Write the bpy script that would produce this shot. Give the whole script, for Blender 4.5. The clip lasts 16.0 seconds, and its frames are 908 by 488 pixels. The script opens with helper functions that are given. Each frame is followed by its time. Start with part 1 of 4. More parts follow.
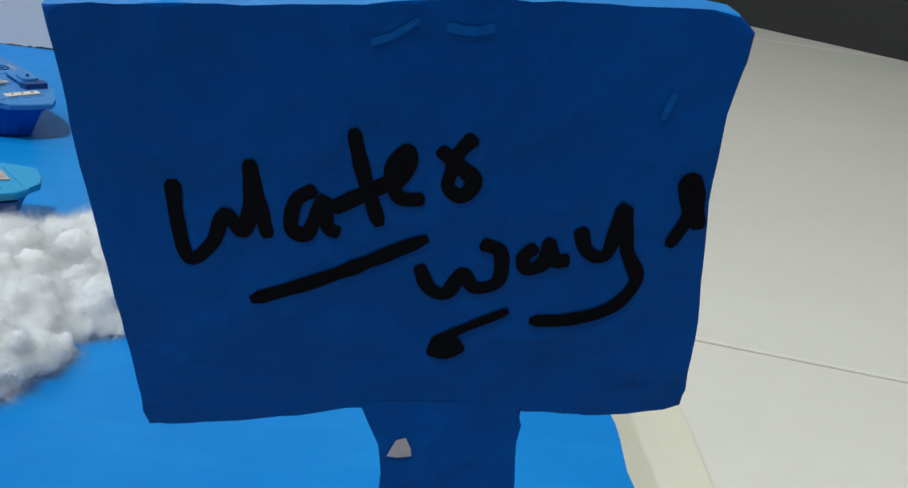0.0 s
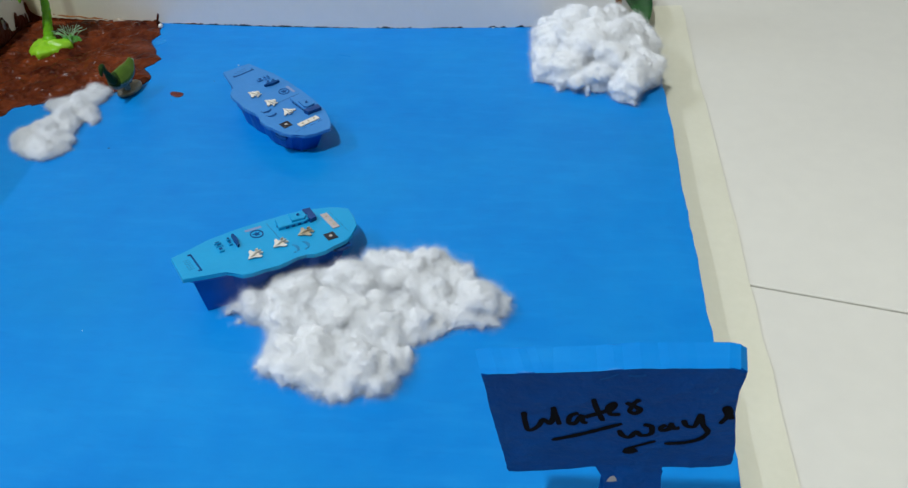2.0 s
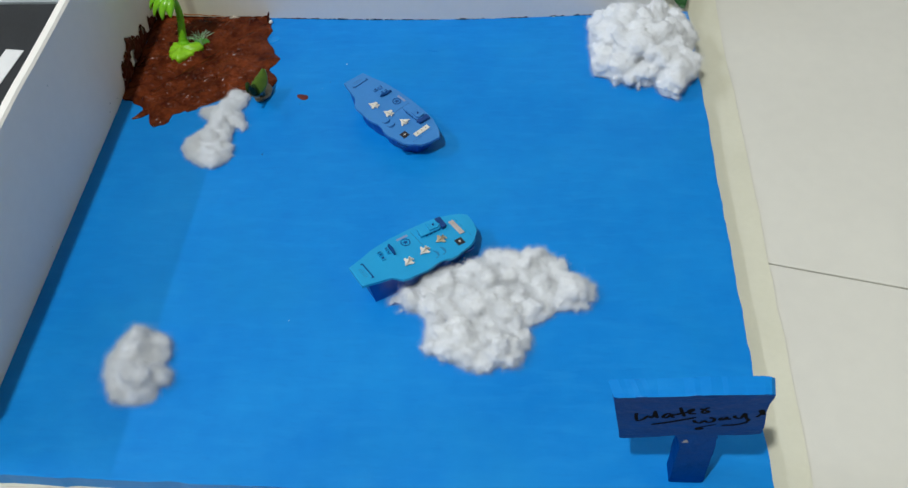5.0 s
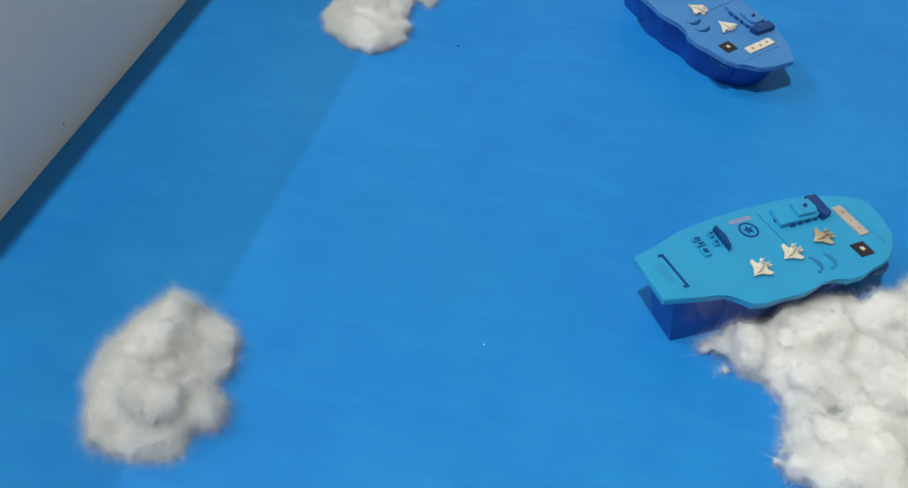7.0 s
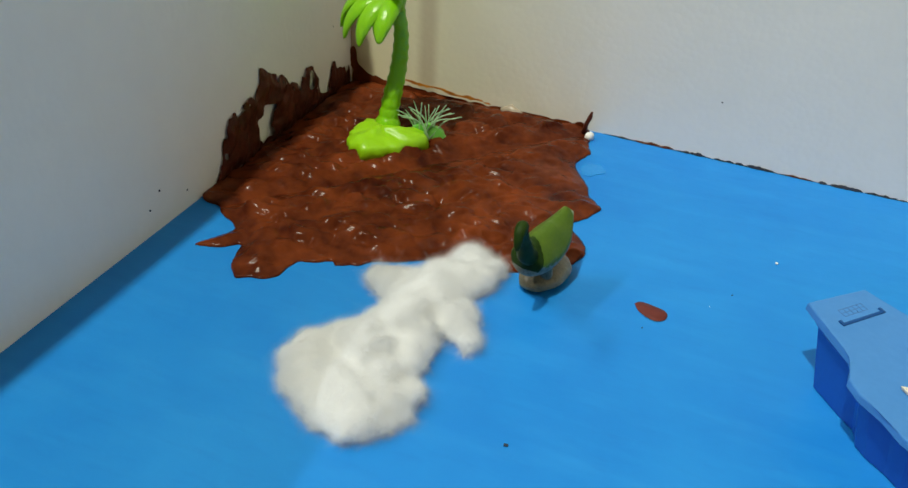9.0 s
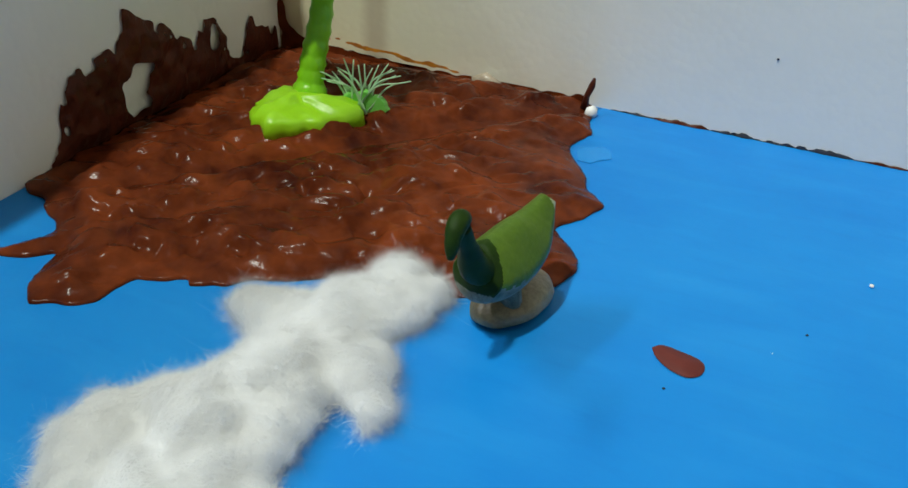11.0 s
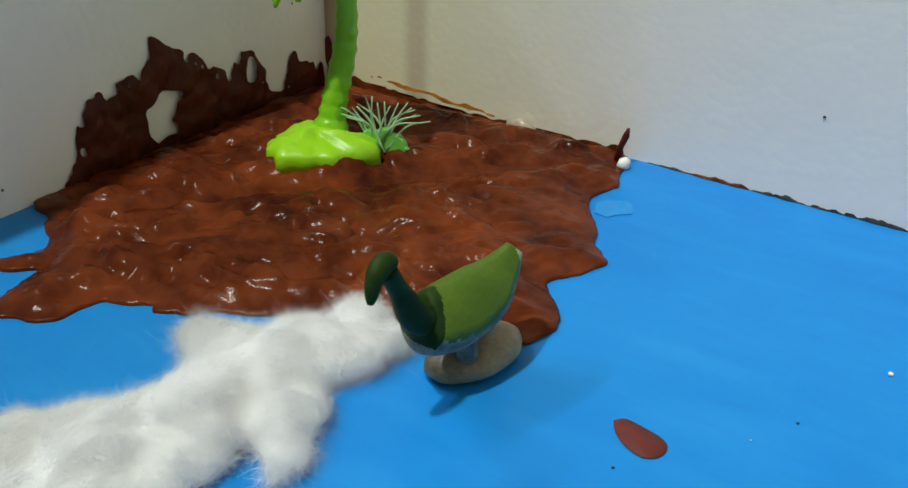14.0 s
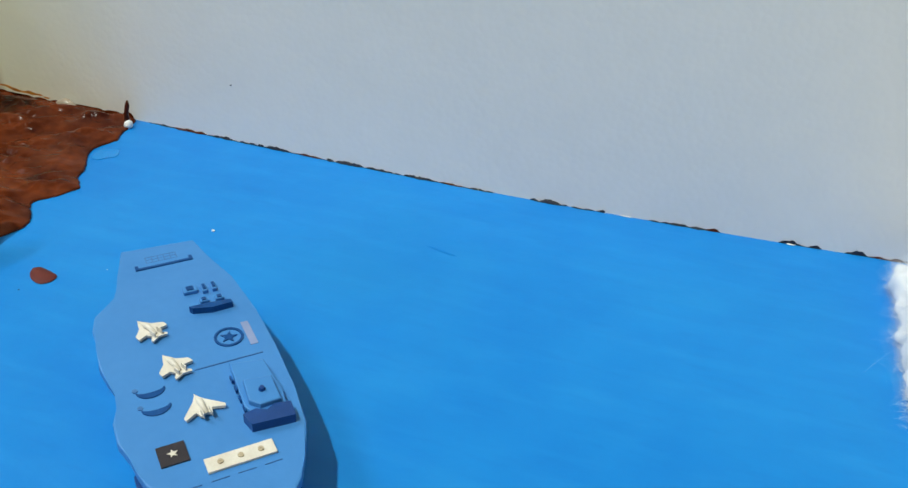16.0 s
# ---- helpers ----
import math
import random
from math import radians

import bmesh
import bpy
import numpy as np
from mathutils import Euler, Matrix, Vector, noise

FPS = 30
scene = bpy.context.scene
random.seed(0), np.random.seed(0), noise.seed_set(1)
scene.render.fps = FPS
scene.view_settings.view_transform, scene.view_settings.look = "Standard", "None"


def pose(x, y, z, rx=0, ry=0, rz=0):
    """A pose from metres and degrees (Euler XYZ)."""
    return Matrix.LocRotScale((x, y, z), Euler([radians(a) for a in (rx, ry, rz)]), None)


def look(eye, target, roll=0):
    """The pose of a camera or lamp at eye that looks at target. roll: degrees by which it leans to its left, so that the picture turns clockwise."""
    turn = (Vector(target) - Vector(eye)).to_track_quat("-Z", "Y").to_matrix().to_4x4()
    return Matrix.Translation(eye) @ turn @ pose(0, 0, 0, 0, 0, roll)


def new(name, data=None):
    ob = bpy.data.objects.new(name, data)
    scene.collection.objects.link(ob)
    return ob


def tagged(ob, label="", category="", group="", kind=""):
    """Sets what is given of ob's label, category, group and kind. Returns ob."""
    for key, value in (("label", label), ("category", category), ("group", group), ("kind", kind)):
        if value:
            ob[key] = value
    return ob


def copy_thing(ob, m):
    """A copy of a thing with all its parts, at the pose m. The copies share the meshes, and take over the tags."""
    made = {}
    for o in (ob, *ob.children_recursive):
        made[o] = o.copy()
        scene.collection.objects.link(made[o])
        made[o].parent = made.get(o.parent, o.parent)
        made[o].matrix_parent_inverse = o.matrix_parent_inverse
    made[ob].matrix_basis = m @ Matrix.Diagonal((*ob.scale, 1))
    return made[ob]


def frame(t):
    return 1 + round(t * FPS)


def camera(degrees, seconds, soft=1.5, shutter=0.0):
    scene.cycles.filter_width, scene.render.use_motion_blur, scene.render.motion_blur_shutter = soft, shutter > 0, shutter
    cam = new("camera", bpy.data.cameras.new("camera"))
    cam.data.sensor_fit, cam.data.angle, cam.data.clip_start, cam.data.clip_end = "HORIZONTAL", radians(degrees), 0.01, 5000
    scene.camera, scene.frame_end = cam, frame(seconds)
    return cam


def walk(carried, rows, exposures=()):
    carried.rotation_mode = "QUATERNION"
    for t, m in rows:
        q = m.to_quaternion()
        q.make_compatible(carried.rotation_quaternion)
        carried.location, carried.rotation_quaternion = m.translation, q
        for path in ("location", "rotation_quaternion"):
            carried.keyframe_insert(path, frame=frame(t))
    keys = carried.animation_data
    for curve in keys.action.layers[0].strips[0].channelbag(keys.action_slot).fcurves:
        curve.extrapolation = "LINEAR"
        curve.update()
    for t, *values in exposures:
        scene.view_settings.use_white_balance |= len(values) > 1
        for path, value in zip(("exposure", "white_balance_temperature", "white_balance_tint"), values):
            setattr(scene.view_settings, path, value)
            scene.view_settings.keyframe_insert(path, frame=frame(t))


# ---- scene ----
cam = camera(53.6, 16.0, soft=1.45)
PATH = [
    (0, (-0.012, -0.032, 0.114), (0.136, 1.815, -0.64), 7.6),
    (0.5, (-0.013, -0.044, 0.128), (0.096, 1.797, -0.647), 6.7),
    (1, (-0.022, -0.068, 0.15), (0.009, 1.739, -0.705), 4.9),
    (1.5, (-0.028, -0.089, 0.195), (-0.108, 1.619, -0.843), 1.7),
    (2, (-0.037, -0.107, 0.277), (-0.189, 1.436, -0.987), -1.9),
    (2.5, (-0.038, -0.129, 0.338), (-0.263, 1.276, -1.067), -4.1),
    (3, (-0.042, -0.146, 0.411), (-0.286, 1.19, -1.058), -4.2),
    (5.3, (-0.094, -0.147, 0.451), (-0.226, 1.12, -1.091), -4.3),
    (5.5, (-0.096, -0.127, 0.428), (-0.235, 1.137, -1.116), -4.2),
    (6, (-0.129, -0.075, 0.338), (-0.312, 1.268, -1.133), -1.6),
    (6.5, (-0.171, -0.023, 0.273), (-0.402, 1.31, -1.199), 0.4),
    (7, (-0.202, 0.006, 0.212), (-0.521, 1.339, -1.244), 1.0),
    (7.5, (-0.225, 0.045, 0.185), (-0.608, 1.449, -1.188), 4.7),
    (8, (-0.231, 0.093, 0.167), (-0.744, 1.564, -1.087), 3.5),
    (8.5, (-0.235, 0.139, 0.16), (-0.788, 1.671, -1.001), 3.1),
    (9, (-0.238, 0.171, 0.146), (-0.815, 1.735, -0.958), 2.9),
    (9.2, (-0.242, 0.184, 0.146), (-0.829, 1.755, -0.943), 3.0),
    (11.3, (-0.245, 0.256, 0.085), (-0.913, 1.824, -0.962), 1.4),
    (11.5, (-0.235, 0.264, 0.08), (-0.969, 1.775, -1.004), -0.1),
    (12, (-0.222, 0.282, 0.072), (-1.067, 1.719, -1.033), -1.7),
    (12.5, (-0.219, 0.286, 0.069), (-1.117, 1.728, -0.988), -1.5),
    (13, (-0.222, 0.285, 0.067), (-1.147, 1.74, -0.948), -0.9),
    (13.5, (-0.225, 0.278, 0.076), (-1.146, 1.756, -0.907), 0.7),
    (14, (-0.224, 0.266, 0.09), (-1.139, 1.761, -0.873), 1.5),
    (14.5, (-0.202, 0.253, 0.108), (-1.067, 1.776, -0.857), 2.0),
    (15, (-0.146, 0.245, 0.123), (-0.906, 1.811, -0.861), 1.5),
    (15.5, (-0.109, 0.229, 0.133), (-0.739, 1.837, -0.876), 1.9),
    (16, (-0.082, 0.212, 0.136), (-0.636, 1.841, -0.884), 1.9),
]
EXPOSURES = [(0.0, -0.32, 5900, 9), (1.5, -0.27, 5800, 10), (3.0, -0.31, 5930, 10), (5.5, -0.39, 5970, 10), (6.0, -0.36, 6100, 10), (6.5, -0.31, 6250, 9), (7.0, -0.27, 6650, 8), (7.5, -0.18, 7150, 6), (8.0, -0.04, 7250, 5), (9.0, 0.04, 7000, 3), (11.5, -0.02, 6450, 3), (12.5, 0.02, 6450, 4), (13.5, 0.05, 6400, 3), (14.5, 0.05, 6750, 3), (16.0, 0.06, 6400, 4)]
walk(cam, [(t, look(eye, target, roll)) for t, eye, target, roll in PATH], EXPOSURES)

# ---- light: a ceiling lamp and a wall tube in a closed room ----
world = bpy.data.worlds.new("world")
scene.world = world
world.use_nodes = True
world.node_tree.nodes["Background"].inputs[0].default_value = (0.8, 0.9, 1.0, 1)
world.node_tree.nodes["Background"].inputs[1].default_value = 0.02

LAMP_AT = (-0.65, -0.72, 2.57)
lamp_data = bpy.data.lights.new("ceiling_lamp_light", "AREA")
lamp_data.shape, lamp_data.size, lamp_data.energy, lamp_data.color = "DISK", 0.10, 62.0, (1.0, 0.99, 0.905)
lamp_light = new("ceiling_lamp_light", lamp_data)
lamp_light.matrix_basis = pose(LAMP_AT[0], LAMP_AT[1], LAMP_AT[2] - 0.035)


TUBE_AT = (-2.33, 0.15, 2.36)
tube_data = bpy.data.lights.new("tube_lamp_light", "AREA")
tube_data.shape, tube_data.size, tube_data.size_y, tube_data.energy, tube_data.color = "RECTANGLE", 1.15, 0.05, 29.0, (0.84, 0.89, 1.0)
tube_light = new("tube_lamp_light", tube_data)
tube_light.matrix_basis = look(TUBE_AT, (0.0, 0.15, 0.0))


# ---- materials ----
def material(name, colour, rough=0.5, second=None, scale=40.0, amount=0.5, bump=0.0, bump_scale=200.0, metal=0.0,
             coat=0.0, sub=0.0, detail=6.0, spec=0.5, fine=None, sheen=0.0):
    """A principled surface whose colour wanders between two tones at a coarse and a fine scale, with relief."""
    m = bpy.data.materials.new(name)
    m.use_nodes = True
    n, l = m.node_tree.nodes, m.node_tree.links
    p = n["Principled BSDF"]
    coords = n.new("ShaderNodeTexCoord")
    p.inputs["Roughness"].default_value = rough
    p.inputs["Metallic"].default_value = metal
    p.inputs["Coat Weight"].default_value = coat
    p.inputs["Specular IOR Level"].default_value = spec
    p.inputs["Sheen Weight"].default_value = sheen
    if sub:
        p.inputs["Subsurface Weight"].default_value = sub
        p.inputs["Subsurface Radius"].default_value = (0.007, 0.007, 0.007) if sub > 0.5 else (0.003, 0.003, 0.003)
        p.inputs["Subsurface Scale"].default_value = 1.0
    second = second or tuple(c * 0.8 for c in colour)
    big, small = n.new("ShaderNodeTexNoise"), n.new("ShaderNodeTexNoise")
    big.inputs["Scale"].default_value, big.inputs["Detail"].default_value = scale, detail
    small.inputs["Scale"].default_value, small.inputs["Detail"].default_value = fine or scale * 9, 4
    for t in (big, small):
        l.new(coords.outputs["Object"], t.inputs["Vector"])
    add = n.new("ShaderNodeMath")
    add.operation = "MULTIPLY_ADD"
    l.new(small.outputs[0], add.inputs[0])
    add.inputs[1].default_value = 0.45
    l.new(big.outputs[0], add.inputs[2])
    ramp = n.new("ShaderNodeValToRGB")
    ramp.color_ramp.elements[0].position, ramp.color_ramp.elements[1].position = 0.725 - amount / 2, 0.725 + amount / 2
    ramp.color_ramp.elements[0].color, ramp.color_ramp.elements[1].color = (*second, 1), (*colour, 1)
    l.new(add.outputs[0], ramp.inputs[0])
    l.new(ramp.outputs[0], p.inputs["Base Color"])
    if bump:
        rel, b = n.new("ShaderNodeTexNoise"), n.new("ShaderNodeBump")
        rel.inputs["Scale"].default_value, rel.inputs["Detail"].default_value = bump_scale, 5
        b.inputs["Strength"].default_value, b.inputs["Distance"].default_value = bump, 0.001
        l.new(coords.outputs["Object"], rel.inputs["Vector"])
        l.new(rel.outputs[0], b.inputs["Height"])
        l.new(b.outputs[0], p.inputs["Normal"])
    return m


def foam_material(name, colour, second, stain_and_shadow=False):
    """White bead foam sheet: rounded cells pressed flat, faint dirt; the flag adds a brown-stained corner, a yellower
    tone round it and a painted trunk shadow.
    """
    m = material(name, colour, 0.62, second, 14, 0.7, 0, 0, spec=0.35)
    n, l = m.node_tree.nodes, m.node_tree.links
    p = n["Principled BSDF"]
    coords = n.new("ShaderNodeTexCoord")
    cells, b = n.new("ShaderNodeTexVoronoi"), n.new("ShaderNodeBump")
    cells.inputs["Scale"].default_value = 460
    b.inputs["Strength"].default_value, b.inputs["Distance"].default_value = (0.20 if stain_and_shadow else 0.24), 0.0006
    b.invert = True
    l.new(coords.outputs["Object"], cells.inputs["Vector"])
    pits, mix = n.new("ShaderNodeTexNoise"), n.new("ShaderNodeMath")
    pits.inputs["Scale"].default_value = 90
    l.new(coords.outputs["Object"], pits.inputs["Vector"])
    mix.operation = "MULTIPLY"
    l.new(cells.outputs["Distance"], mix.inputs[0])
    l.new(pits.outputs[0], mix.inputs[1])
    l.new(mix.outputs[0], b.inputs["Height"])
    l.new(b.outputs[0], p.inputs["Normal"])
    if stain_and_shadow:
        base = p.inputs["Base Color"].links[0].from_socket
        sep, dist, ramp, blend = n.new("ShaderNodeSeparateXYZ"), n.new("ShaderNodeMath"), n.new("ShaderNodeMapRange"), n.new("ShaderNodeMix")
        l.new(coords.outputs["Object"], sep.inputs[0])
        wob = n.new("ShaderNodeTexNoise")
        wob.inputs["Scale"].default_value = 70
        l.new(coords.outputs["Object"], wob.inputs["Vector"])
        dist.operation = "MULTIPLY_ADD"
        l.new(wob.outputs[0], dist.inputs[0])
        dist.inputs[1].default_value = 0.012
        l.new(sep.outputs["X"], dist.inputs[2])
        ramp.inputs["From Min"].default_value, ramp.inputs["From Max"].default_value = -0.3905, -0.3795
        ramp.inputs["To Min"].default_value, ramp.inputs["To Max"].default_value = 0.75, 0.0
        l.new(dist.outputs[0], ramp.inputs["Value"])
        blend.data_type = "RGBA"
        l.new(ramp.outputs[0], blend.inputs["Factor"])
        blend.inputs["B"].default_value = (0.36, 0.17, 0.09, 1)
        # yellower round the corner, fading along the wall
        yellow_fade, tint = n.new("ShaderNodeMapRange"), n.new("ShaderNodeMix")
        yellow_fade.inputs["From Min"].default_value, yellow_fade.inputs["From Max"].default_value = -0.385, -0.285
        yellow_fade.inputs["To Min"].default_value, yellow_fade.inputs["To Max"].default_value = 0.85, 0.0
        l.new(dist.outputs[0], yellow_fade.inputs["Value"])
        tint.data_type = "RGBA"
        l.new(yellow_fade.outputs[0], tint.inputs["Factor"])
        l.new(base, tint.inputs["A"])
        tint.inputs["B"].default_value = (0.74, 0.69, 0.42, 1)
        l.new(tint.outputs["Result"], blend.inputs["A"])
        # the palm trunk's shadow, painted as one brownish upright band beside the corner
        away, trunk_shade, run = n.new("ShaderNodeMath"), n.new("ShaderNodeMapRange"), n.new("ShaderNodeMix")
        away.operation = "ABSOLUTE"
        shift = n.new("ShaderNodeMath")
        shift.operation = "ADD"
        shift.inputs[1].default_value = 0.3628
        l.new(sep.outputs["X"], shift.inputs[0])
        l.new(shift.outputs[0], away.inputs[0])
        trunk_shade.interpolation_type = "SMOOTHSTEP"
        trunk_shade.inputs["From Min"].default_value, trunk_shade.inputs["From Max"].default_value = 0.0010, 0.0058
        trunk_shade.inputs["To Min"].default_value, trunk_shade.inputs["To Max"].default_value = 0.55, 0.0
        l.new(away.outputs[0], trunk_shade.inputs["Value"])
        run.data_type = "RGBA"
        l.new(trunk_shade.outputs[0], run.inputs["Factor"])
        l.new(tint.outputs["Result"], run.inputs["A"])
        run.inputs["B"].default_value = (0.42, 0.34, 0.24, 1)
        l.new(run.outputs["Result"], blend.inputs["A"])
        l.new(blend.outputs["Result"], p.inputs["Base Color"])
    return m


def water_material():
    """Blue poster paint on foam board; faint streaks, satin gloss."""
    m = material("blue_paint", (0.014, 0.246, 0.67), 0.45, (0.005, 0.182, 0.59), 13, 0.6, 0.16, 150, fine=70, spec=0.25)
    n, l = m.node_tree.nodes, m.node_tree.links
    p = n["Principled BSDF"]
    base = p.inputs["Base Color"].links[0].from_socket
    coords, stretch = n.new("ShaderNodeTexCoord"), n.new("ShaderNodeMapping")
    stretch.inputs["Rotation"].default_value = (0, 0, 0.35)
    stretch.inputs["Scale"].default_value = (34, 150, 1)
    l.new(coords.outputs["Object"], stretch.inputs["Vector"])
    # brush strokes: long thin lighter and darker streaks; greener patches where the coat is thin
    for source, scale, low, high, tint, most in ((stretch, 1.0, 0.50, 0.78, (0.030, 0.300, 0.72, 1), 0.34), (stretch, 2.3, 0.54, 0.80, (0.004, 0.155, 0.54, 1), 0.30), (coords, 9.0, 0.52, 0.78, (0.012, 0.225, 0.53, 1), 0.45)):
        tex, limit, mix = n.new("ShaderNodeTexNoise"), n.new("ShaderNodeMapRange"), n.new("ShaderNodeMix")
        tex.inputs["Scale"].default_value, tex.inputs["Detail"].default_value = scale, 6
        l.new(source.outputs["Vector" if source is stretch else "Object"], tex.inputs["Vector"])
        limit.inputs["From Min"].default_value, limit.inputs["From Max"].default_value = low, high
        limit.inputs["To Max"].default_value = most
        l.new(tex.outputs[0], limit.inputs["Value"])
        mix.data_type = "RGBA"
        l.new(limit.outputs[0], mix.inputs["Factor"])
        l.new(base, mix.inputs["A"])
        mix.inputs["B"].default_value = tint
        base = mix.outputs["Result"]
    l.new(base, p.inputs["Base Color"])
    return m


WATER = water_material()
FOAM_W = foam_material("foam_west", (0.92, 0.89, 0.83), (0.86, 0.83, 0.78))
FOAM_N = foam_material("foam_north", (0.80, 0.79, 0.77), (0.73, 0.73, 0.72), stain_and_shadow=True)
TILE = material("glazed_tile", (0.72, 0.70, 0.62), 0.22, (0.66, 0.64, 0.57), 7, 0.8, 0.02, 300, fine=90)
GROUT = material("grout", (0.50, 0.48, 0.41), 0.8, None, 60)
CREAM = material("cream_sheet", (0.71, 0.69, 0.55), 0.5, (0.66, 0.64, 0.50), 30)
ROAD = material("road_paint", (0.018, 0.021, 0.025), 0.6, (0.012, 0.014, 0.017), 40, 0.7, 0.2, 400)
WHITE = material("white_paint", (0.80, 0.80, 0.79), 0.6, (0.74, 0.74, 0.73), 60)
GREYSHEET = material("grey_sheet", (0.38, 0.42, 0.44), 0.6, (0.32, 0.36, 0.38), 30)
ROOM = material("room_paint", (0.87, 0.85, 0.79), 0.8, (0.82, 0.80, 0.74), 3)
# for the unseen south wall: dark only to cut light bounced onto the sign
LIGHT_BLOCK = material("light_blocking_dark", (0.050, 0.042, 0.040), 0.9, (0.035, 0.030, 0.030), 6)
BLACK = material("black_laminate", (0.010, 0.010, 0.011), 0.5, (0.007, 0.007, 0.008), 20)
COTTON = material("cotton", (0.85, 0.86, 0.87), 0.95, (0.78, 0.79, 0.80), 60, 0.8, 0.12, 700, sub=0.9, spec=0.0)


def fibre_material():
    """Loose cotton fibres: matt white threads that let part of the light through."""
    m = bpy.data.materials.new("cotton_fibre")
    m.use_nodes = True
    n, l = m.node_tree.nodes, m.node_tree.links
    n.remove(n["Principled BSDF"])
    front, back, mix = n.new("ShaderNodeBsdfDiffuse"), n.new("ShaderNodeBsdfTranslucent"), n.new("ShaderNodeMixShader")
    coords, tone, ramp = n.new("ShaderNodeTexCoord"), n.new("ShaderNodeTexNoise"), n.new("ShaderNodeValToRGB")
    tone.inputs["Scale"].default_value = 150
    ramp.color_ramp.elements[0].color, ramp.color_ramp.elements[1].color = (0.82, 0.83, 0.84, 1), (0.90, 0.91, 0.92, 1)
    l.new(coords.outputs["Object"], tone.inputs["Vector"])
    l.new(tone.outputs[0], ramp.inputs[0])
    for shader in (front, back):
        l.new(ramp.outputs[0], shader.inputs["Color"])
    mix.inputs[0].default_value = 0.38
    l.new(front.outputs[0], mix.inputs[1])
    l.new(back.outputs[0], mix.inputs[2])
    l.new(mix.outputs[0], n["Material Output"].inputs["Surface"])
    return m


FIBRE = fibre_material()
CLAY = material("red_clay", (0.165, 0.036, 0.010), 0.20, (0.040, 0.007, 0.003), 70, 0.42, 0.25, 300, coat=0.0, fine=260, spec=0.09)
CLAY_DARK = material("dark_clay", (0.100, 0.022, 0.010), 0.36, (0.036, 0.008, 0.005), 90, 0.8, 0.6, 300, spec=0.15)
LIME = material("lime_plastic", (0.25, 0.60, 0.012), 0.28, (0.19, 0.51, 0.010), 60, 0.8, 0.25, 500, sub=0.12)
LIME_LIGHT = material("lime_plastic_base", (0.31, 0.64, 0.012), 0.38, (0.29, 0.60, 0.012), 60, 0.8, 0.2, 300, sub=0.12)
WEB = material("green_plastic_web", (0.20, 0.60, 0.10), 0.4, (0.14, 0.48, 0.07), 160, 0.8, 0.3, 400, sub=0.15)
MINT = material("mint_plastic", (0.42, 0.64, 0.40), 0.35, (0.30, 0.56, 0.26), 90, 0.8, sub=0.2)
# the sign's blue, darkened in colour for the shade on its front
SIGN_BLUE_SHADED = material("sign_paint_shaded", (0.0010, 0.058, 0.300), 0.55, (0.0007, 0.038, 0.215), 38, 0.7, 2.2, 75, fine=300, spec=0.06)
INK = material("marker_ink", (0.0025, 0.003, 0.006), 0.8, (0.002, 0.002, 0.004), 90, spec=0.05)
PAPER = material("torn_paper", (0.36, 0.36, 0.40), 0.8, (0.28, 0.28, 0.33), 300)
HULL = material("royal_blue_plastic", (0.003, 0.080, 0.43), 0.34, (0.003, 0.060, 0.35), 60, 0.8, spec=0.5)
DECK_A = material("cyan_plastic", (0.030, 0.34, 0.66), 0.38, (0.024, 0.30, 0.60), 50, 0.8, 0.08, 400, spec=0.25)
DECK_B = material("grey_blue_plastic", (0.062, 0.232, 0.570), 0.4, (0.050, 0.200, 0.51), 50, 0.8, 0.08, 400, spec=0.25)
MARK = material("navy_ink", (0.007, 0.075, 0.270), 0.5, (0.004, 0.042, 0.170), 260, 0.5, spec=0.2)
LIFT = material("dark_brown_ink", (0.026, 0.018, 0.024), 0.5, (0.010, 0.009, 0.016), 500, 0.5)
HULL_DARK = material("shaded_navy_plastic", (0.004, 0.055, 0.25), 0.4, (0.003, 0.036, 0.16), 90, 0.8)
MARK_FAINT_A = material("faded_ink_on_cyan", (0.018, 0.215, 0.46), 0.5, (0.014, 0.17, 0.38), 260, 0.5)
MARK_FAINT_B = material("faded_ink_on_grey_blue", (0.042, 0.165, 0.43), 0.5, (0.032, 0.130, 0.35), 260, 0.5)
IVORY = material("ivory_plastic", (0.78, 0.75, 0.68), 0.35, (0.60, 0.55, 0.46), 260, 0.7)
PINKISH = material("stained_ivory", (0.52, 0.45, 0.44), 0.45, (0.40, 0.33, 0.32), 260, 0.7)
PATCH = material("faded_sticker", (0.24, 0.30, 0.50), 0.6, (0.18, 0.25, 0.46), 260, 0.7)
BRASSY = material("aged_ivory", (0.56, 0.48, 0.33), 0.35, (0.34, 0.27, 0.19), 260, 0.7)
BIRD_DARK = material("bird_dark_green", (0.017, 0.042, 0.004), 0.55, (0.009, 0.025, 0.003), 260, spec=0.12)
BIRD_OLIVE = material("bird_olive_green", (0.085, 0.150, 0.012), 0.45, (0.045, 0.100, 0.010), 160, 0.7, 0.3, 500, spec=0.25)
BIRD_PALE = material("bird_worn_tail", (0.42, 0.46, 0.33), 0.5, (0.16, 0.24, 0.08), 500, 0.7)
BIRD_GREY = material("bird_grey", (0.23, 0.24, 0.19), 0.5, (0.07, 0.08, 0.05), 420, 0.35)
STONE = material("grey_brown_base", (0.35, 0.29, 0.155), 0.4, (0.12, 0.092, 0.05), 150, 0.5, 0.5, 300)
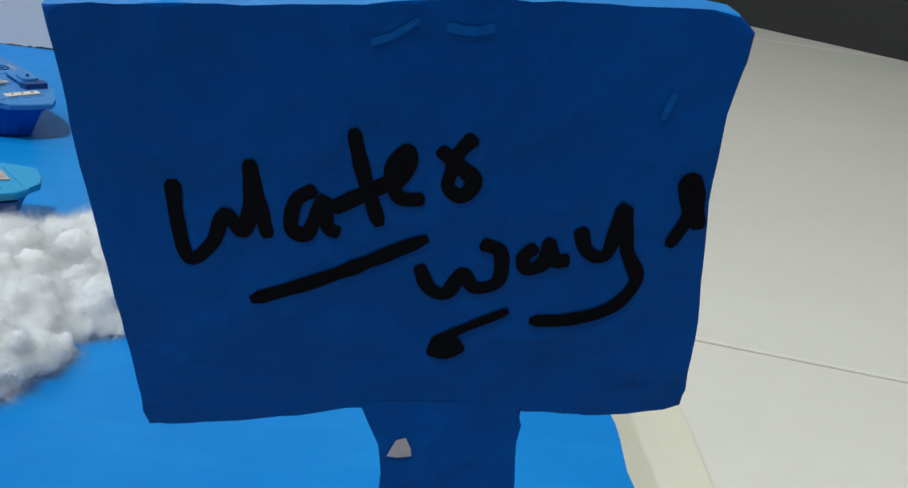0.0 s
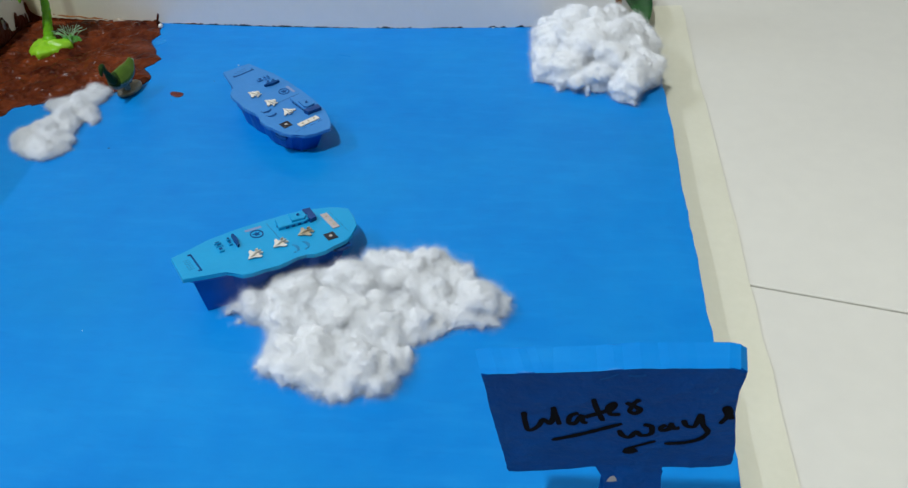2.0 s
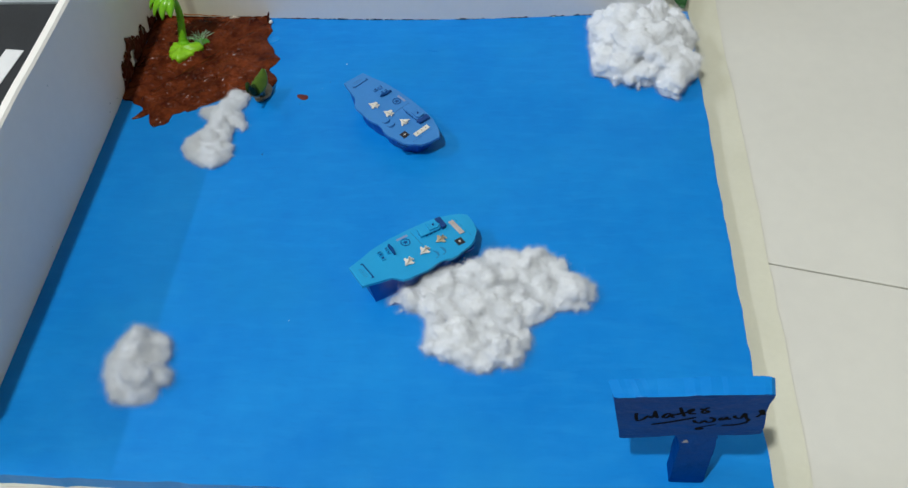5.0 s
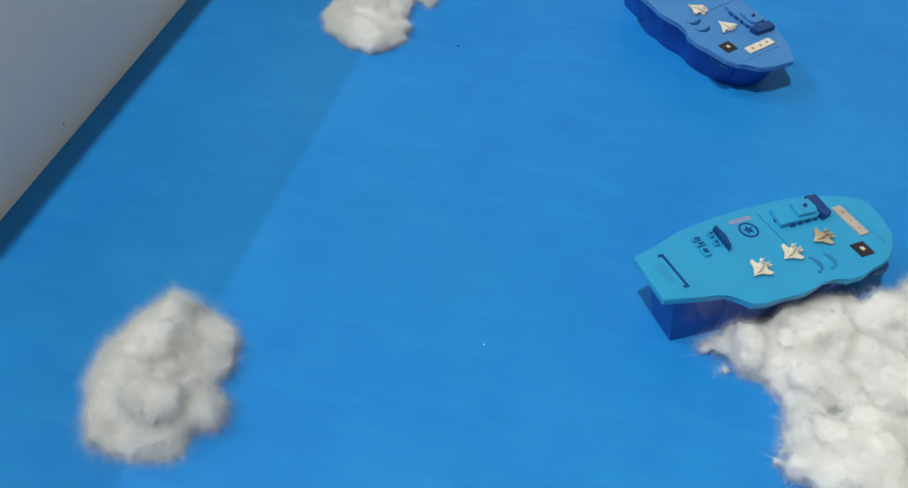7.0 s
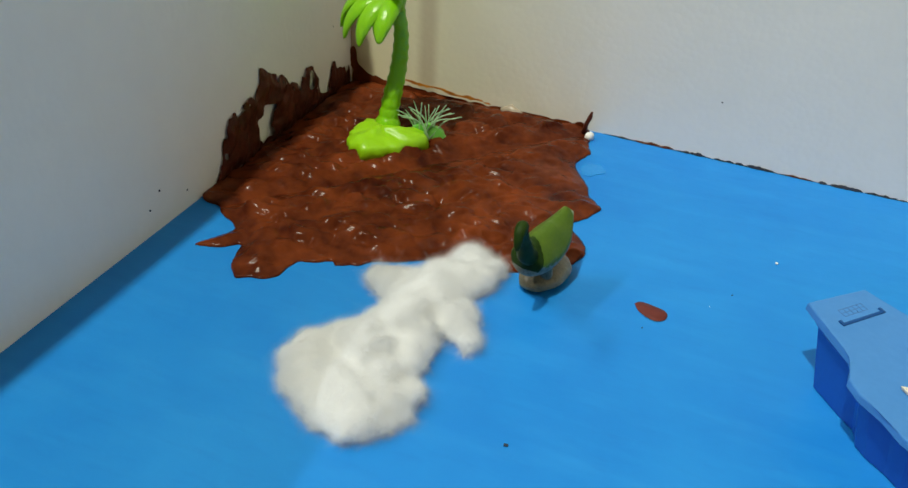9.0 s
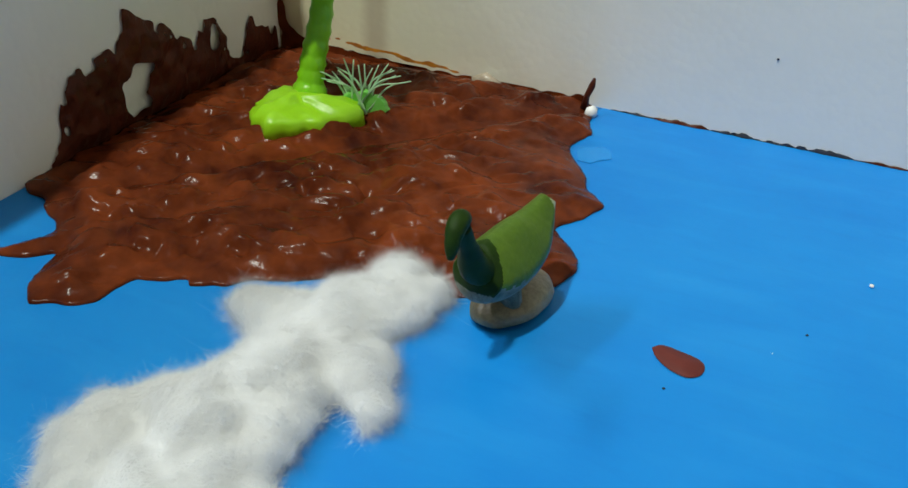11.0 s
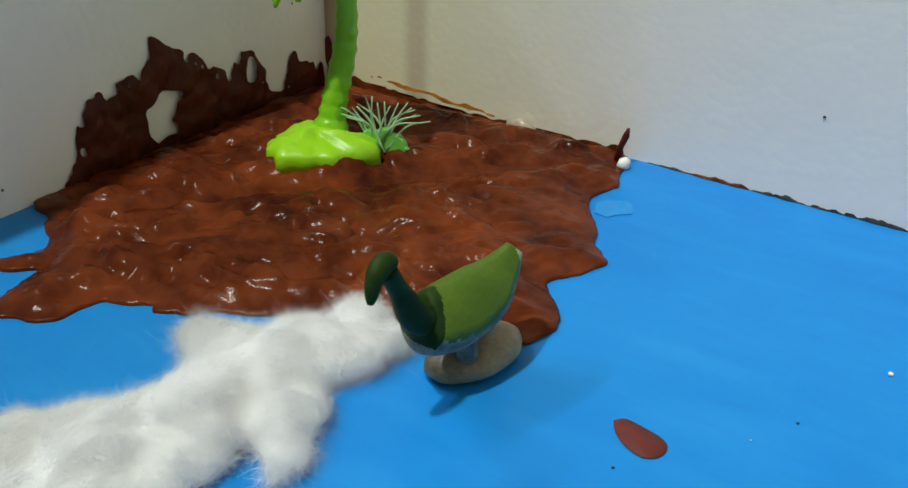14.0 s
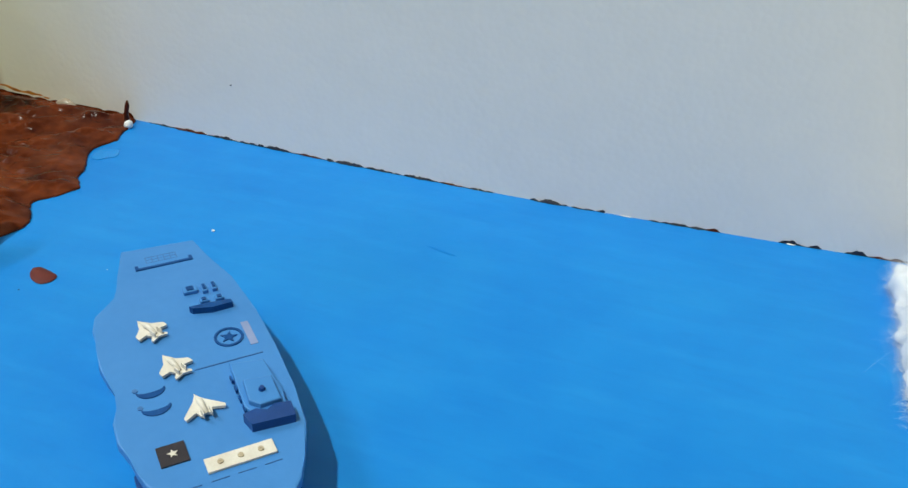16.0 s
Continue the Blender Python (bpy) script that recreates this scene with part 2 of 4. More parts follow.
PETAL = material("red_brown_petal", (0.135, 0.028, 0.022), 0.6, (0.100, 0.022, 0.018), 300, spec=0.2)
ORANGE = material("orange_paint", (0.66, 0.27, 0.02), 0.4, (0.30, 0.10, 0.02), 260, 0.35)
GLUE = material("dried_glue", (0.55, 0.50, 0.42), 0.3, (0.36, 0.28, 0.2), 260)
LEAF = material("leaf_green", (0.022, 0.12, 0.020), 0.4, (0.010, 0.055, 0.014), 90, 0.5)
BARK = material("brown_tip", (0.08, 0.05, 0.03), 0.7)
SEAM = material("seam_dirt", (0.008, 0.020, 0.050), 0.7, (0.016, 0.016, 0.022), 180, 0.5)


# ---- mesh helpers ----
def mesh_object(name, verts, faces, mat, parent=None, label="", smooth=False, slots=None, index=None):
    me = bpy.data.meshes.new(name)
    me.from_pydata([tuple(v) for v in verts], [], faces)
    for m in slots or [mat]:
        me.materials.append(m)
    if index is not None:
        me.polygons.foreach_set("material_index", index)
    me.polygons.foreach_set("use_smooth", [smooth] * len(me.polygons))
    me.update()
    ob = new(name, me)
    if parent:
        ob.parent = parent
    return tagged(ob, label)


def part(name, bm, mat, parent=None, label="", smooth=False):
    """Links a bmesh as one mesh object under a thing or a part."""
    bmesh.ops.recalc_face_normals(bm, faces=bm.faces)
    me = bpy.data.meshes.new(name)
    bm.to_mesh(me)
    bm.free()
    me.materials.append(mat)
    me.polygons.foreach_set("use_smooth", [smooth] * len(me.polygons))
    ob = new(name, me)
    if parent:
        ob.parent = parent
    return tagged(ob, label)


def thing(name, at, label, category, group="", turn=0.0, scale=(1, 1, 1), kind=""):
    ob = new(name)
    ob.empty_display_size = 0.01
    ob.matrix_basis = pose(*at, 0, 0, turn) @ Matrix.Diagonal((*scale, 1))
    return tagged(ob, label, category, group, kind)


def box(x0, x1, y0, y1, z0, z1, bevel=0.0, segments=2):
    bm = bmesh.new()
    bmesh.ops.create_cube(bm, size=1)
    bmesh.ops.scale(bm, vec=(x1 - x0, y1 - y0, z1 - z0), verts=bm.verts)
    bmesh.ops.translate(bm, vec=((x0 + x1) / 2, (y0 + y1) / 2, (z0 + z1) / 2), verts=bm.verts)
    if bevel:
        bmesh.ops.bevel(bm, geom=bm.edges[:], offset=bevel, segments=segments, affect="EDGES", profile=0.5)
    return bm


def prism(outline, low, high, axis="z", bevel=0.0, taper=1.0):
    """A slab of any outline between two heights along an axis; taper shrinks its low end about the outline's middle."""
    bm = bmesh.new()
    cx, cy = np.mean(outline, axis=0)
    put = {"z": lambda a, b, h: (a, b, h), "y": lambda a, b, h: (a, h, b), "x": lambda a, b, h: (h, a, b)}[axis]
    ta, tb = taper if hasattr(taper, "__len__") else (taper, taper)
    lo = [bm.verts.new(put(cx + (a - cx) * ta, cy + (b - cy) * tb, low)) for a, b in outline]
    hi = [bm.verts.new(put(a, b, high)) for a, b in outline]
    bm.faces.new(lo[::-1]), bm.faces.new(hi)
    for k in range(len(lo)):
        bm.faces.new((lo[k - 1], lo[k], hi[k], hi[k - 1]))
    if bevel:
        rim = [e for e in bm.edges if (e.verts[0] in hi) and (e.verts[1] in hi)]
        bmesh.ops.bevel(bm, geom=rim, offset=bevel, segments=2, affect="EDGES", profile=0.5)
    return bm


def tube(points, radii, sides=10, closed_ends=True):
    """A round rod through the points."""
    bm = bmesh.new()
    rings = []
    pts = [Vector(p) for p in points]
    for k, p in enumerate(pts):
        d = (pts[min(k + 1, len(pts) - 1)] - pts[max(k - 1, 0)]).normalized()
        a = d.orthogonal().normalized() if not rings else (side - side.dot(d) * d).normalized()
        side = a
        b = d.cross(a)
        r = radii[k] if hasattr(radii, "__len__") else radii
        rings.append([bm.verts.new(p + r * (math.cos(s) * a + math.sin(s) * b)) for s in np.linspace(0, 2 * math.pi, sides, endpoint=False)])
    for one, two in zip(rings, rings[1:]):
        for k in range(sides):
            bm.faces.new((one[k - 1], one[k], two[k], two[k - 1]))
    if closed_ends:
        bm.faces.new(rings[0][::-1]), bm.faces.new(rings[-1])
    return bm


def smoothed(points, steps=6):
    """A Catmull-Rom line through 2D or 3D points."""
    p = [np.array(q, float) for q in points]
    p = [2 * p[0] - p[1], *p, 2 * p[-1] - p[-2]]
    out = []
    for a, b, c, d in zip(p, p[1:], p[2:], p[3:]):
        for s in np.linspace(0, 1, steps, endpoint=False):
            out.append(0.5 * (2 * b + (c - a) * s + (2 * a - 5 * b + 4 * c - d) * s * s + (3 * b - a - 3 * c + d) * s**3))
    return out + [p[-2]]


def inside(x, y, poly):
    hit, n = False, len(poly)
    for k in range(n):
        (x0, y0), (x1, y1) = poly[k - 1], poly[k]
        if (y0 > y) != (y1 > y) and x < (x1 - x0) * (y - y0) / (y1 - y0) + x0:
            hit = not hit
    return hit


def edge_gap(x, y, poly):
    p, best = np.array((x, y)), 9.0
    for k in range(len(poly)):
        a, b = np.array(poly[k - 1]), np.array(poly[k])
        s = np.clip(np.dot(p - a, b - a) / (np.dot(b - a, b - a) + 1e-12), 0, 1)
        best = min(best, float(np.linalg.norm(p - a - s * (b - a))))
    return best


def ball(level):
    bm = bmesh.new()
    bmesh.ops.create_icosphere(bm, subdivisions=level, radius=1)
    v = np.array([x.co[:] for x in bm.verts])
    f = [[x.index for x in face.verts] for face in bm.faces]
    bm.free()
    return v, f


# ---- room: tiled floor, plain walls, ceiling with its lamp ----
GROUND = -0.012
floor = part("floor", box(-3.0, 3.0, -3.0, 3.0, GROUND - 0.06, GROUND - 0.0035), GROUT)
tagged(floor, "cream glazed tile floor with thin grey-brown joints", "floor", kind="structure")
# the south wall is out of view and dark to hold back bounced light
for wall_name, a in {"room_wall_south": (-2.4, 2.4, -2.45, -2.35), "room_wall_north": (-2.4, 2.4, 2.35, 2.45), "room_wall_west": (-2.5, -2.4, -2.45, 2.45), "room_wall_east": (2.4, 2.5, -2.45, 2.45)}.items():
    w = part(wall_name, box(*a, GROUND - 0.003, 2.62), LIGHT_BLOCK if wall_name == "room_wall_south" else ROOM)
    tagged(w, "unseen wall made dark to dim the light from the south" if wall_name == "room_wall_south" else "plain pale painted wall of the room", "wall", kind="structure")
tagged(part("ceiling", box(-2.5, 2.5, -2.5, 2.5, 2.622, 2.7), ROOM), "plain painted ceiling", "ceiling", kind="structure")
lamp = thing("ceiling_lamp", (LAMP_AT[0], LAMP_AT[1], 2.622), "round white ceiling lamp fixed under the ceiling", "lamp")
part("housing", tube([(0, 0, 0), (0, 0, -0.03)], [0.16, 0.15], 40), WHITE, lamp)

tube_lamp = thing("tube_lamp", (-2.40, 0.15, 2.40), "white tube lamp fixed high on the room wall", "lamp")
part("batten", box(0.0, 0.035, -0.62, 0.62, -0.03, 0.03, 0.004), WHITE, tube_lamp)

# black low cabinet at the far end of the floor
cab = thing("cabinet", (0.46, 1.02, GROUND), "black low cabinet standing on the tile floor", "cabinet", turn=-50)
part("body", box(-0.9, 0.9, 0.0, 0.4, 0.0, 0.42, 0.004), BLACK, cab)
part("plinth", box(-0.88, 0.88, -0.004, -0.0005, 0.0, 0.06, 0.001), BLACK, cab)

# ---- the model: board, foam walls ----
XW, YN, XE, YS, TOP = -0.3955, 0.4698, 0.0450, 0.0600, 0.100


def north(x):
    """The back wall's face: the thin sheet bulges inwards between its corner and its free end."""
    return YN - 0.0045 * math.sin(math.pi * min(1.0, max(0.0, (x + 0.300) / 0.272)))


def ragged(points, step, wobble, seed):
    """An outline with its sides cut unevenly by hand."""
    out = []
    for k in range(len(points)):
        a, b = np.array(points[k]), np.array(points[(k + 1) % len(points)])
        n = max(1, int(np.linalg.norm(b - a) / step))
        side = np.array((b[1] - a[1], a[0] - b[0])) / np.linalg.norm(b - a)
        for s in range(n):
            q = a + (b - a) * s / n
            out.append(tuple(q + side * wobble * (noise.noise((q[0] * 60, q[1] * 60, seed)) + 0.6 * noise.noise((q[0] * 260, q[1] * 260, seed)))))
    return out


board_rim = ragged([(XW - 0.006, YS - 0.0015), (-0.20, YS - 0.0055), (XE, YS - 0.012), (XE + 0.0005, 0.25), (XE + 0.0022, YN + 0.004), (XW - 0.006, YN + 0.004)], 0.006, 0.0012, 3.0)
board = part("base_board", prism(board_rim, GROUND + 0.0005, 0.0, bevel=0.0006), WATER)
tagged(board, "blue painted foam board with hand-cut edges as water", "board", kind="structure")
# added sheet whose cream rim imitates the yellowish reflection on the tiles
sheet = part("reflection_sheet", prism(ragged([(XW - 0.02, YS - 0.002), (XE + 0.024, YS - 0.016), (XE + 0.0300, 0.53), (XW - 0.02, 0.53)], 0.02, 0.0015, 7.0), GROUND, GROUND + 0.0012), CREAM)
tagged(sheet, "added pale cream sheet imitating the yellowish reflection on the tiles beside the board", "sheet", kind="structure")


def wall_slab(name, along, a0, a1, face, depth, top, mat, label):
    """An upright foam sheet with softly rounded, slightly wavy cut edges."""
    n = 44
    verts, faces = [], []
    prof = [(0, 0.0), (0, top - 0.0015), (depth * 0.2, top), (depth * 0.8, top), (depth, top - 0.0015), (depth, 0.0)]
    for k in range(n + 1):
        a = a0 + (a1 - a0) * k / n
        lift = 0.0012 * noise.noise((a * 30, 1.7, 0.3))
        for d, h in prof:
            h2 = h + (lift if h > 0 else 0.0)
            verts.append((face - d, a, h2) if along == "y" else (a, north(a) + d, h2))
    m = len(prof)
    for k in range(n):
        for j in range(m):
            q = [k * m + j, k * m + (j + 1) % m, (k + 1) * m + (j + 1) % m, (k + 1) * m + j]
            faces.append(q if along == "x" else q[::-1])
    faces += [list(range(m)), list(range(n * m, n * m + m))[::-1]]
    ob = mesh_object(name, verts, faces, mat)
    return tagged(ob, label, "wall", kind="structure")


wall_slab("wall_west", "y", YS + 0.004, YN + 0.008, XW, 0.0075, TOP, FOAM_W, "upright white bead-foam sheet glued along the board")
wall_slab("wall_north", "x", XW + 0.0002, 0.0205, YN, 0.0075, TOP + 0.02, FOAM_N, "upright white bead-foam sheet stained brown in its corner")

# glue and dirt along the foot of the back wall: torn pieces of dark blue paint, brown clay and white foam crumbs
rs = np.random.default_rng(21)


def seam_piece(x0, x1, high, deep, seed):
    n, verts, faces = max(6, int((x1 - x0) / 0.0005)), [], []
    for k in range(n + 1):
        x, s = x0 + (x1 - x0) * k / n, abs(math.sin(math.pi * k / n)) ** 0.5
        g = 0.65 + 0.7 * noise.noise((x * 420, 0.9, seed)) + 0.3 * noise.noise((x * 1100, 2.9, seed))
        up, out = max(0.00008, high * s * g), max(0.00015, deep * s * (0.7 + 0.6 * noise.noise((x * 300, 5.3, seed))))
        verts += [(x, north(x) - 0.00015, up), (x, north(x) - out * 0.6, up * 0.8 + 0.00005), (x, north(x) - out, 0.00006)]
    for k in range(n):
        a = 3 * k
        faces += [(a, a + 1, a + 4, a + 3), (a + 1, a + 2, a + 5, a + 4)]
    return verts, faces


def seam_run(name, mat, pieces, label):
    verts, faces = [], []
    for piece in pieces:
        v, f = seam_piece(*piece)
        faces += [[len(verts) + i for i in q] for q in f]
        verts += v
    tagged(mesh_object(name, verts, faces, mat, smooth=True), label, "glue", kind="structure")


blue_run, brown_run, pale_run = [], [], []
x = -0.292
while x < 0.016:
    long = rs.uniform(0.003, 0.016)
    if rs.random() < 0.80:
        (brown_run if rs.random() < 0.22 else blue_run).append((x, x + long, rs.uniform(0.0007, 0.0017), rs.uniform(0.0004, 0.0009), rs.uniform(0, 50)))
    if rs.random() < 0.22:
        pale_run.append((x + long * 0.3, x + long * 0.3 + rs.uniform(0.0012, 0.004), rs.uniform(0.0005, 0.0009), rs.uniform(0.0006, 0.0010), rs.uniform(0, 50)))
    x += long * rs.uniform(0.8, 1.1)
seam_run("glue_seam", SEAM, blue_run, "dark blue ragged paint edge along the foot of the wall")
seam_run("clay_crumbs", CLAY_DARK, brown_run, "brown clay crumbs along the foot of the wall")
seam_run("foam_crumbs", WHITE, pale_run, "white foam crumbs along the foot of the wall")

# ---- road section behind the west wall ----
road = part("road_sheet", box(-0.78, XW - 0.0085, -0.05, 0.4945, GROUND + 0.002, -0.001, 0.0006), ROAD)
tagged(road, "black painted road sheet beside the foam wall", "road", kind="structure")
for y0, y1 in ((0.335, 0.432), (0.16, 0.26)):
    dash = part("road_dash", box(-0.530, -0.514, y0, y1, -0.0012, -0.0004), WHITE, road)
    dash.matrix_basis = Matrix.Translation((-0.522, (y0 + y1) / 2, 0)) @ pose(0, 0, 0, 0, 0, -6) @ Matrix.Translation((0.522 + 0.012, -(y0 + y1) / 2, 0))
verge = part("verge_sheet", box(-0.78, XW - 0.0085, 0.4965, 0.75, GROUND + 0.002, 0.0, 0.0008), GREYSHEET)
tagged(verge, "pale grey sheet beyond the black road", "sheet", kind="structure")


# ---- cotton wool ----
BALL3, BALL3_F = ball(3)


def cotton(outline, height, seed, count, tuft, label, strands, smooth=8, lumpy=0.0013, fluff=1.0, gaps=0.4, coarse=1.0, grain=0.0065):
    """Pulled cotton wool: soft tufts melted into one lump inside an outline, wrapped in loose fibres that stand off it."""
    r = np.random.default_rng(seed)
    (x0, y0), (x1, y1) = np.min(outline, axis=0), np.max(outline, axis=0)
    mid = np.mean(outline, axis=0)
    verts, faces = [], []
    tries = done = 0
    while done < count and tries < 9000:
        tries += 1
        x, y = r.uniform(x0, x1), r.uniform(y0, y1)
        if not inside(x, y, outline):
            continue
        gap = edge_gap(x, y, outline)
        size = min(tuft * r.uniform(0.7, 1.3), gap * 0.88 + 0.0010)
        if size < min(0.0014, tuft * 0.25):
            continue
        done += 1
        sink = 1 - gaps * max(0.0, 1.6 * noise.noise((x * 95, y * 95, seed * 1.3)) + 0.1)
        rise = height * min(1.0, gap / (tuft * 2.2)) ** 0.6 * r.uniform(0.65, 1.0) * sink
        z = max(size * 0.5, rise - size * 0.65)
        yaw = r.uniform(0, math.pi)
        for zz in ([z, size * 0.5] if z > size * 1.1 else [z]):
            # drawn-out tuft, twisted at random
            v = BALL3 * (r.uniform(1.0, 1.3), r.uniform(0.75, 1.0), r.uniform(0.6, 0.9))
            ca, sa = math.cos(yaw), math.sin(yaw)
            v = np.stack([v[:, 0] * ca - v[:, 1] * sa, v[:, 0] * sa + v[:, 1] * ca, v[:, 2]], 1)
            off = Vector((r.uniform(-50, 50), r.uniform(-50, 50), seed))
            bump = np.array([1 + 0.26 * noise.noise(Vector(q) * 1.4 + off) + 0.10 * noise.noise(Vector(q) * 3.4 + off) for q in v])
            v = v * (bump * size)[:, None] + (x, y, zz)
            v[:, 2] = np.maximum(v[:, 2], 0.0002)
            base = len(verts)
            verts += v.tolist()
            faces += [[base + i for i in f] for f in BALL3_F]
    shift = np.array((mid[0], mid[1], 0))
    lump = mesh_object("cotton_wool", np.array(verts) - shift, faces, COTTON, smooth=True)
    lump.matrix_basis = pose(mid[0], mid[1], 0)
    melt = lump.modifiers.new("melt", "REMESH")
    melt.mode, melt.voxel_size, melt.use_smooth_shade = "VOXEL", 0.0007, True
    soft = lump.modifiers.new("soft", "SMOOTH")
    soft.factor, soft.iterations = 0.5, smooth
    wool = bpy.data.textures.new("wool", "CLOUDS")
    wool.noise_scale, wool.noise_depth = grain, 2
    ruffle = lump.modifiers.new("ruffle", "DISPLACE")
    ruffle.texture, ruffle.strength, ruffle.mid_level, ruffle.texture_coords = wool, lumpy, 0.6, "LOCAL"
    # the melted skin becomes the mesh itself
    skin = bpy.data.meshes.new_from_object(lump.evaluated_get(bpy.context.evaluated_depsgraph_get()))
    lump.modifiers.clear()
    lump.data = skin
    skin.name = "cotton_wool"
    tagged(lump, label, "cotton wool", "cotton wool clouds")
    # loose fibres growing out of the skin
    skin.calc_loop_triangles()
    co = np.empty(len(skin.vertices) * 3)
    skin.vertices.foreach_get("co", co)
    co = co.reshape(-1, 3)
    tri = np.empty(len(skin.loop_triangles) * 3, int)
    skin.loop_triangles.foreach_get("vertices", tri)
    tri = tri.reshape(-1, 3)
    cross = np.cross(co[tri[:, 1]] - co[tri[:, 0]], co[tri[:, 2]] - co[tri[:, 0]])
    area = np.linalg.norm(cross, axis=1)
    chance = area * (co[tri[:, 0]][:, 2] > 0.0006)
    pick = r.choice(len(tri), strands, p=chance / chance.sum())
    w3 = r.dirichlet((1, 1, 1), strands)
    p = (co[tri[pick]] * w3[:, :, None]).sum(1)
    d = cross[pick] / (area[pick][:, None] + 1e-15)
    # neighbouring fibres lie roughly the same way
    q = p * 170
    flow = np.stack([np.sin(q[:, 1] + 1.7 * np.sin(q[:, 0] * 0.7)), np.cos(q[:, 0] * 1.1 + q[:, 2]), np.sin(q[:, 0] - q[:, 1] * 0.8)], 1)
    t = flow * 0.8 + r.normal(size=(strands, 3)) * 0.8
    t -= d * (t * d).sum(1)[:, None]
    t /= np.linalg.norm(t, axis=1)[:, None] + 1e-9
    curl = np.cross(d, t) * r.normal(size=(strands, 1)) * 0.6
    long = r.uniform(0.0018, 0.0050, (strands, 1)) * fluff
    stand = r.uniform(0.02, 0.36, (strands, 1)) + (r.random((strands, 1)) < 0.03) * r.uniform(0.1, 0.4, (strands, 1))
    wide = np.cross(t, d + 0.5 * r.normal(size=(strands, 3))) * r.uniform(0.000012, 0.000025, (strands, 1)) * coarse
    line = []
    for k in (0, 0.5, 1.0):
        at = p - d * 0.0002 + (t * k + curl * k * k + d * (stand * k * 1.7 - stand * k * k * 0.8)) * long
        at[:, 2] = np.maximum(at[:, 2], 0.0002)
        line += [at + wide * (1.1 - k), at - wide * (1.1 - k)]
    fv = np.stack(line, 1).reshape(-1, 3)
    one = np.array(((0, 1, 3, 2), (2, 3, 5, 4)))
    ff = (6 * np.arange(strands)[:, None, None] + one[None]).reshape(-1)
    me = bpy.data.meshes.new("loose_fibre")
    me.vertices.add(len(fv))
    me.vertices.foreach_set("co", fv.reshape(-1))
    me.loops.add(len(ff))
    me.loops.foreach_set("vertex_index", ff.astype(np.int32))
    me.polygons.add(len(ff) // 4)
    me.polygons.foreach_set("loop_start", np.arange(0, len(ff), 4, dtype=np.int32))
    me.materials.append(FIBRE)
    me.update(calc_edges=True)
    ob = new("loose_fibre", me)
    ob.parent = lump
    tagged(ob, kind="stuff")
    return lump


cotton([(-0.1690, 0.1755), (-0.1600, 0.1700), (-0.1500, 0.1715), (-0.1430, 0.1620), (-0.1440, 0.1510), (-0.1485, 0.1425), (-0.1340, 0.1355), (-0.1200, 0.1310), (-0.1080, 0.1270), (-0.0900, 0.1330), (-0.0865, 0.1420), (-0.0790, 0.1510), (-0.0845, 0.1595), (-0.0740, 0.1650), (-0.0655, 0.1725), (-0.0560, 0.1720), (-0.0455, 0.1755), (-0.0405, 0.1920), (-0.0500, 0.1945), (-0.0585, 0.2000), (-0.0600, 0.2080), (-0.0660, 0.2125), (-0.0810, 0.2190), (-0.0920, 0.2150), (-0.1020, 0.2180), (-0.1150, 0.2110), (-0.1280, 0.2040), (-0.1500, 0.1930)],
       0.0150, 11, 620, 0.0043, "large ragged white cotton wool cloud lying on the blue board", 190000, 11, 0.0028, 1.15, 1.25, 1.2, 0.0036)
cotton([(-0.3180, 0.1530), (-0.3120, 0.1495), (-0.3030, 0.1485), (-0.2990, 0.1405), (-0.3000, 0.1310), (-0.3040, 0.1280), (-0.2990, 0.1255), (-0.2935, 0.1225), (-0.2950, 0.1175), (-0.3000, 0.1140), (-0.3000, 0.1070), (-0.3080, 0.1040), (-0.3160, 0.1025), (-0.3230, 0.1045), (-0.3265, 0.1130), (-0.3320, 0.1200), (-0.3322, 0.1290), (-0.3310, 0.1380), (-0.3250, 0.1460)],
       0.016, 12, 190, 0.0052, "small white cotton wool tuft lying on the blue board", 80000, 16, 0.0022, 1.35, 0.8, 1.1, 0.0036)
cotton([(-0.3330, 0.3150), (-0.3315, 0.3210), (-0.3225, 0.3290), (-0.3185, 0.3370), (-0.3190, 0.3435), (-0.3290, 0.3495), (-0.3285, 0.3540), (-0.3235, 0.3550), (-0.3165, 0.3555), (-0.3120, 0.3630), (-0.3085, 0.3735), (-0.3020, 0.3730), (-0.2960, 0.3685), (-0.2965, 0.3620), (-0.2990, 0.3555), (-0.3010, 0.3525), (-0.2955, 0.3460), (-0.2915, 0.3360), (-0.2915, 0.3310), (-0.2975, 0.3365), (-0.3015, 0.3360), (-0.3005, 0.3270), (-0.3010, 0.3180), (-0.2965, 0.3140), (-0.2965, 0.3060), (-0.3010, 0.2985), (-0.3070, 0.2930), (-0.3150, 0.2955), (-0.3260, 0.3025), (-0.3310, 0.3080)],
       0.0090, 13, 460, 0.0040, "long white cotton wool cloud trailing from the brown clay", 120000, 12, 0.0014, 0.9, 0.7, 1.0, 0.0048)
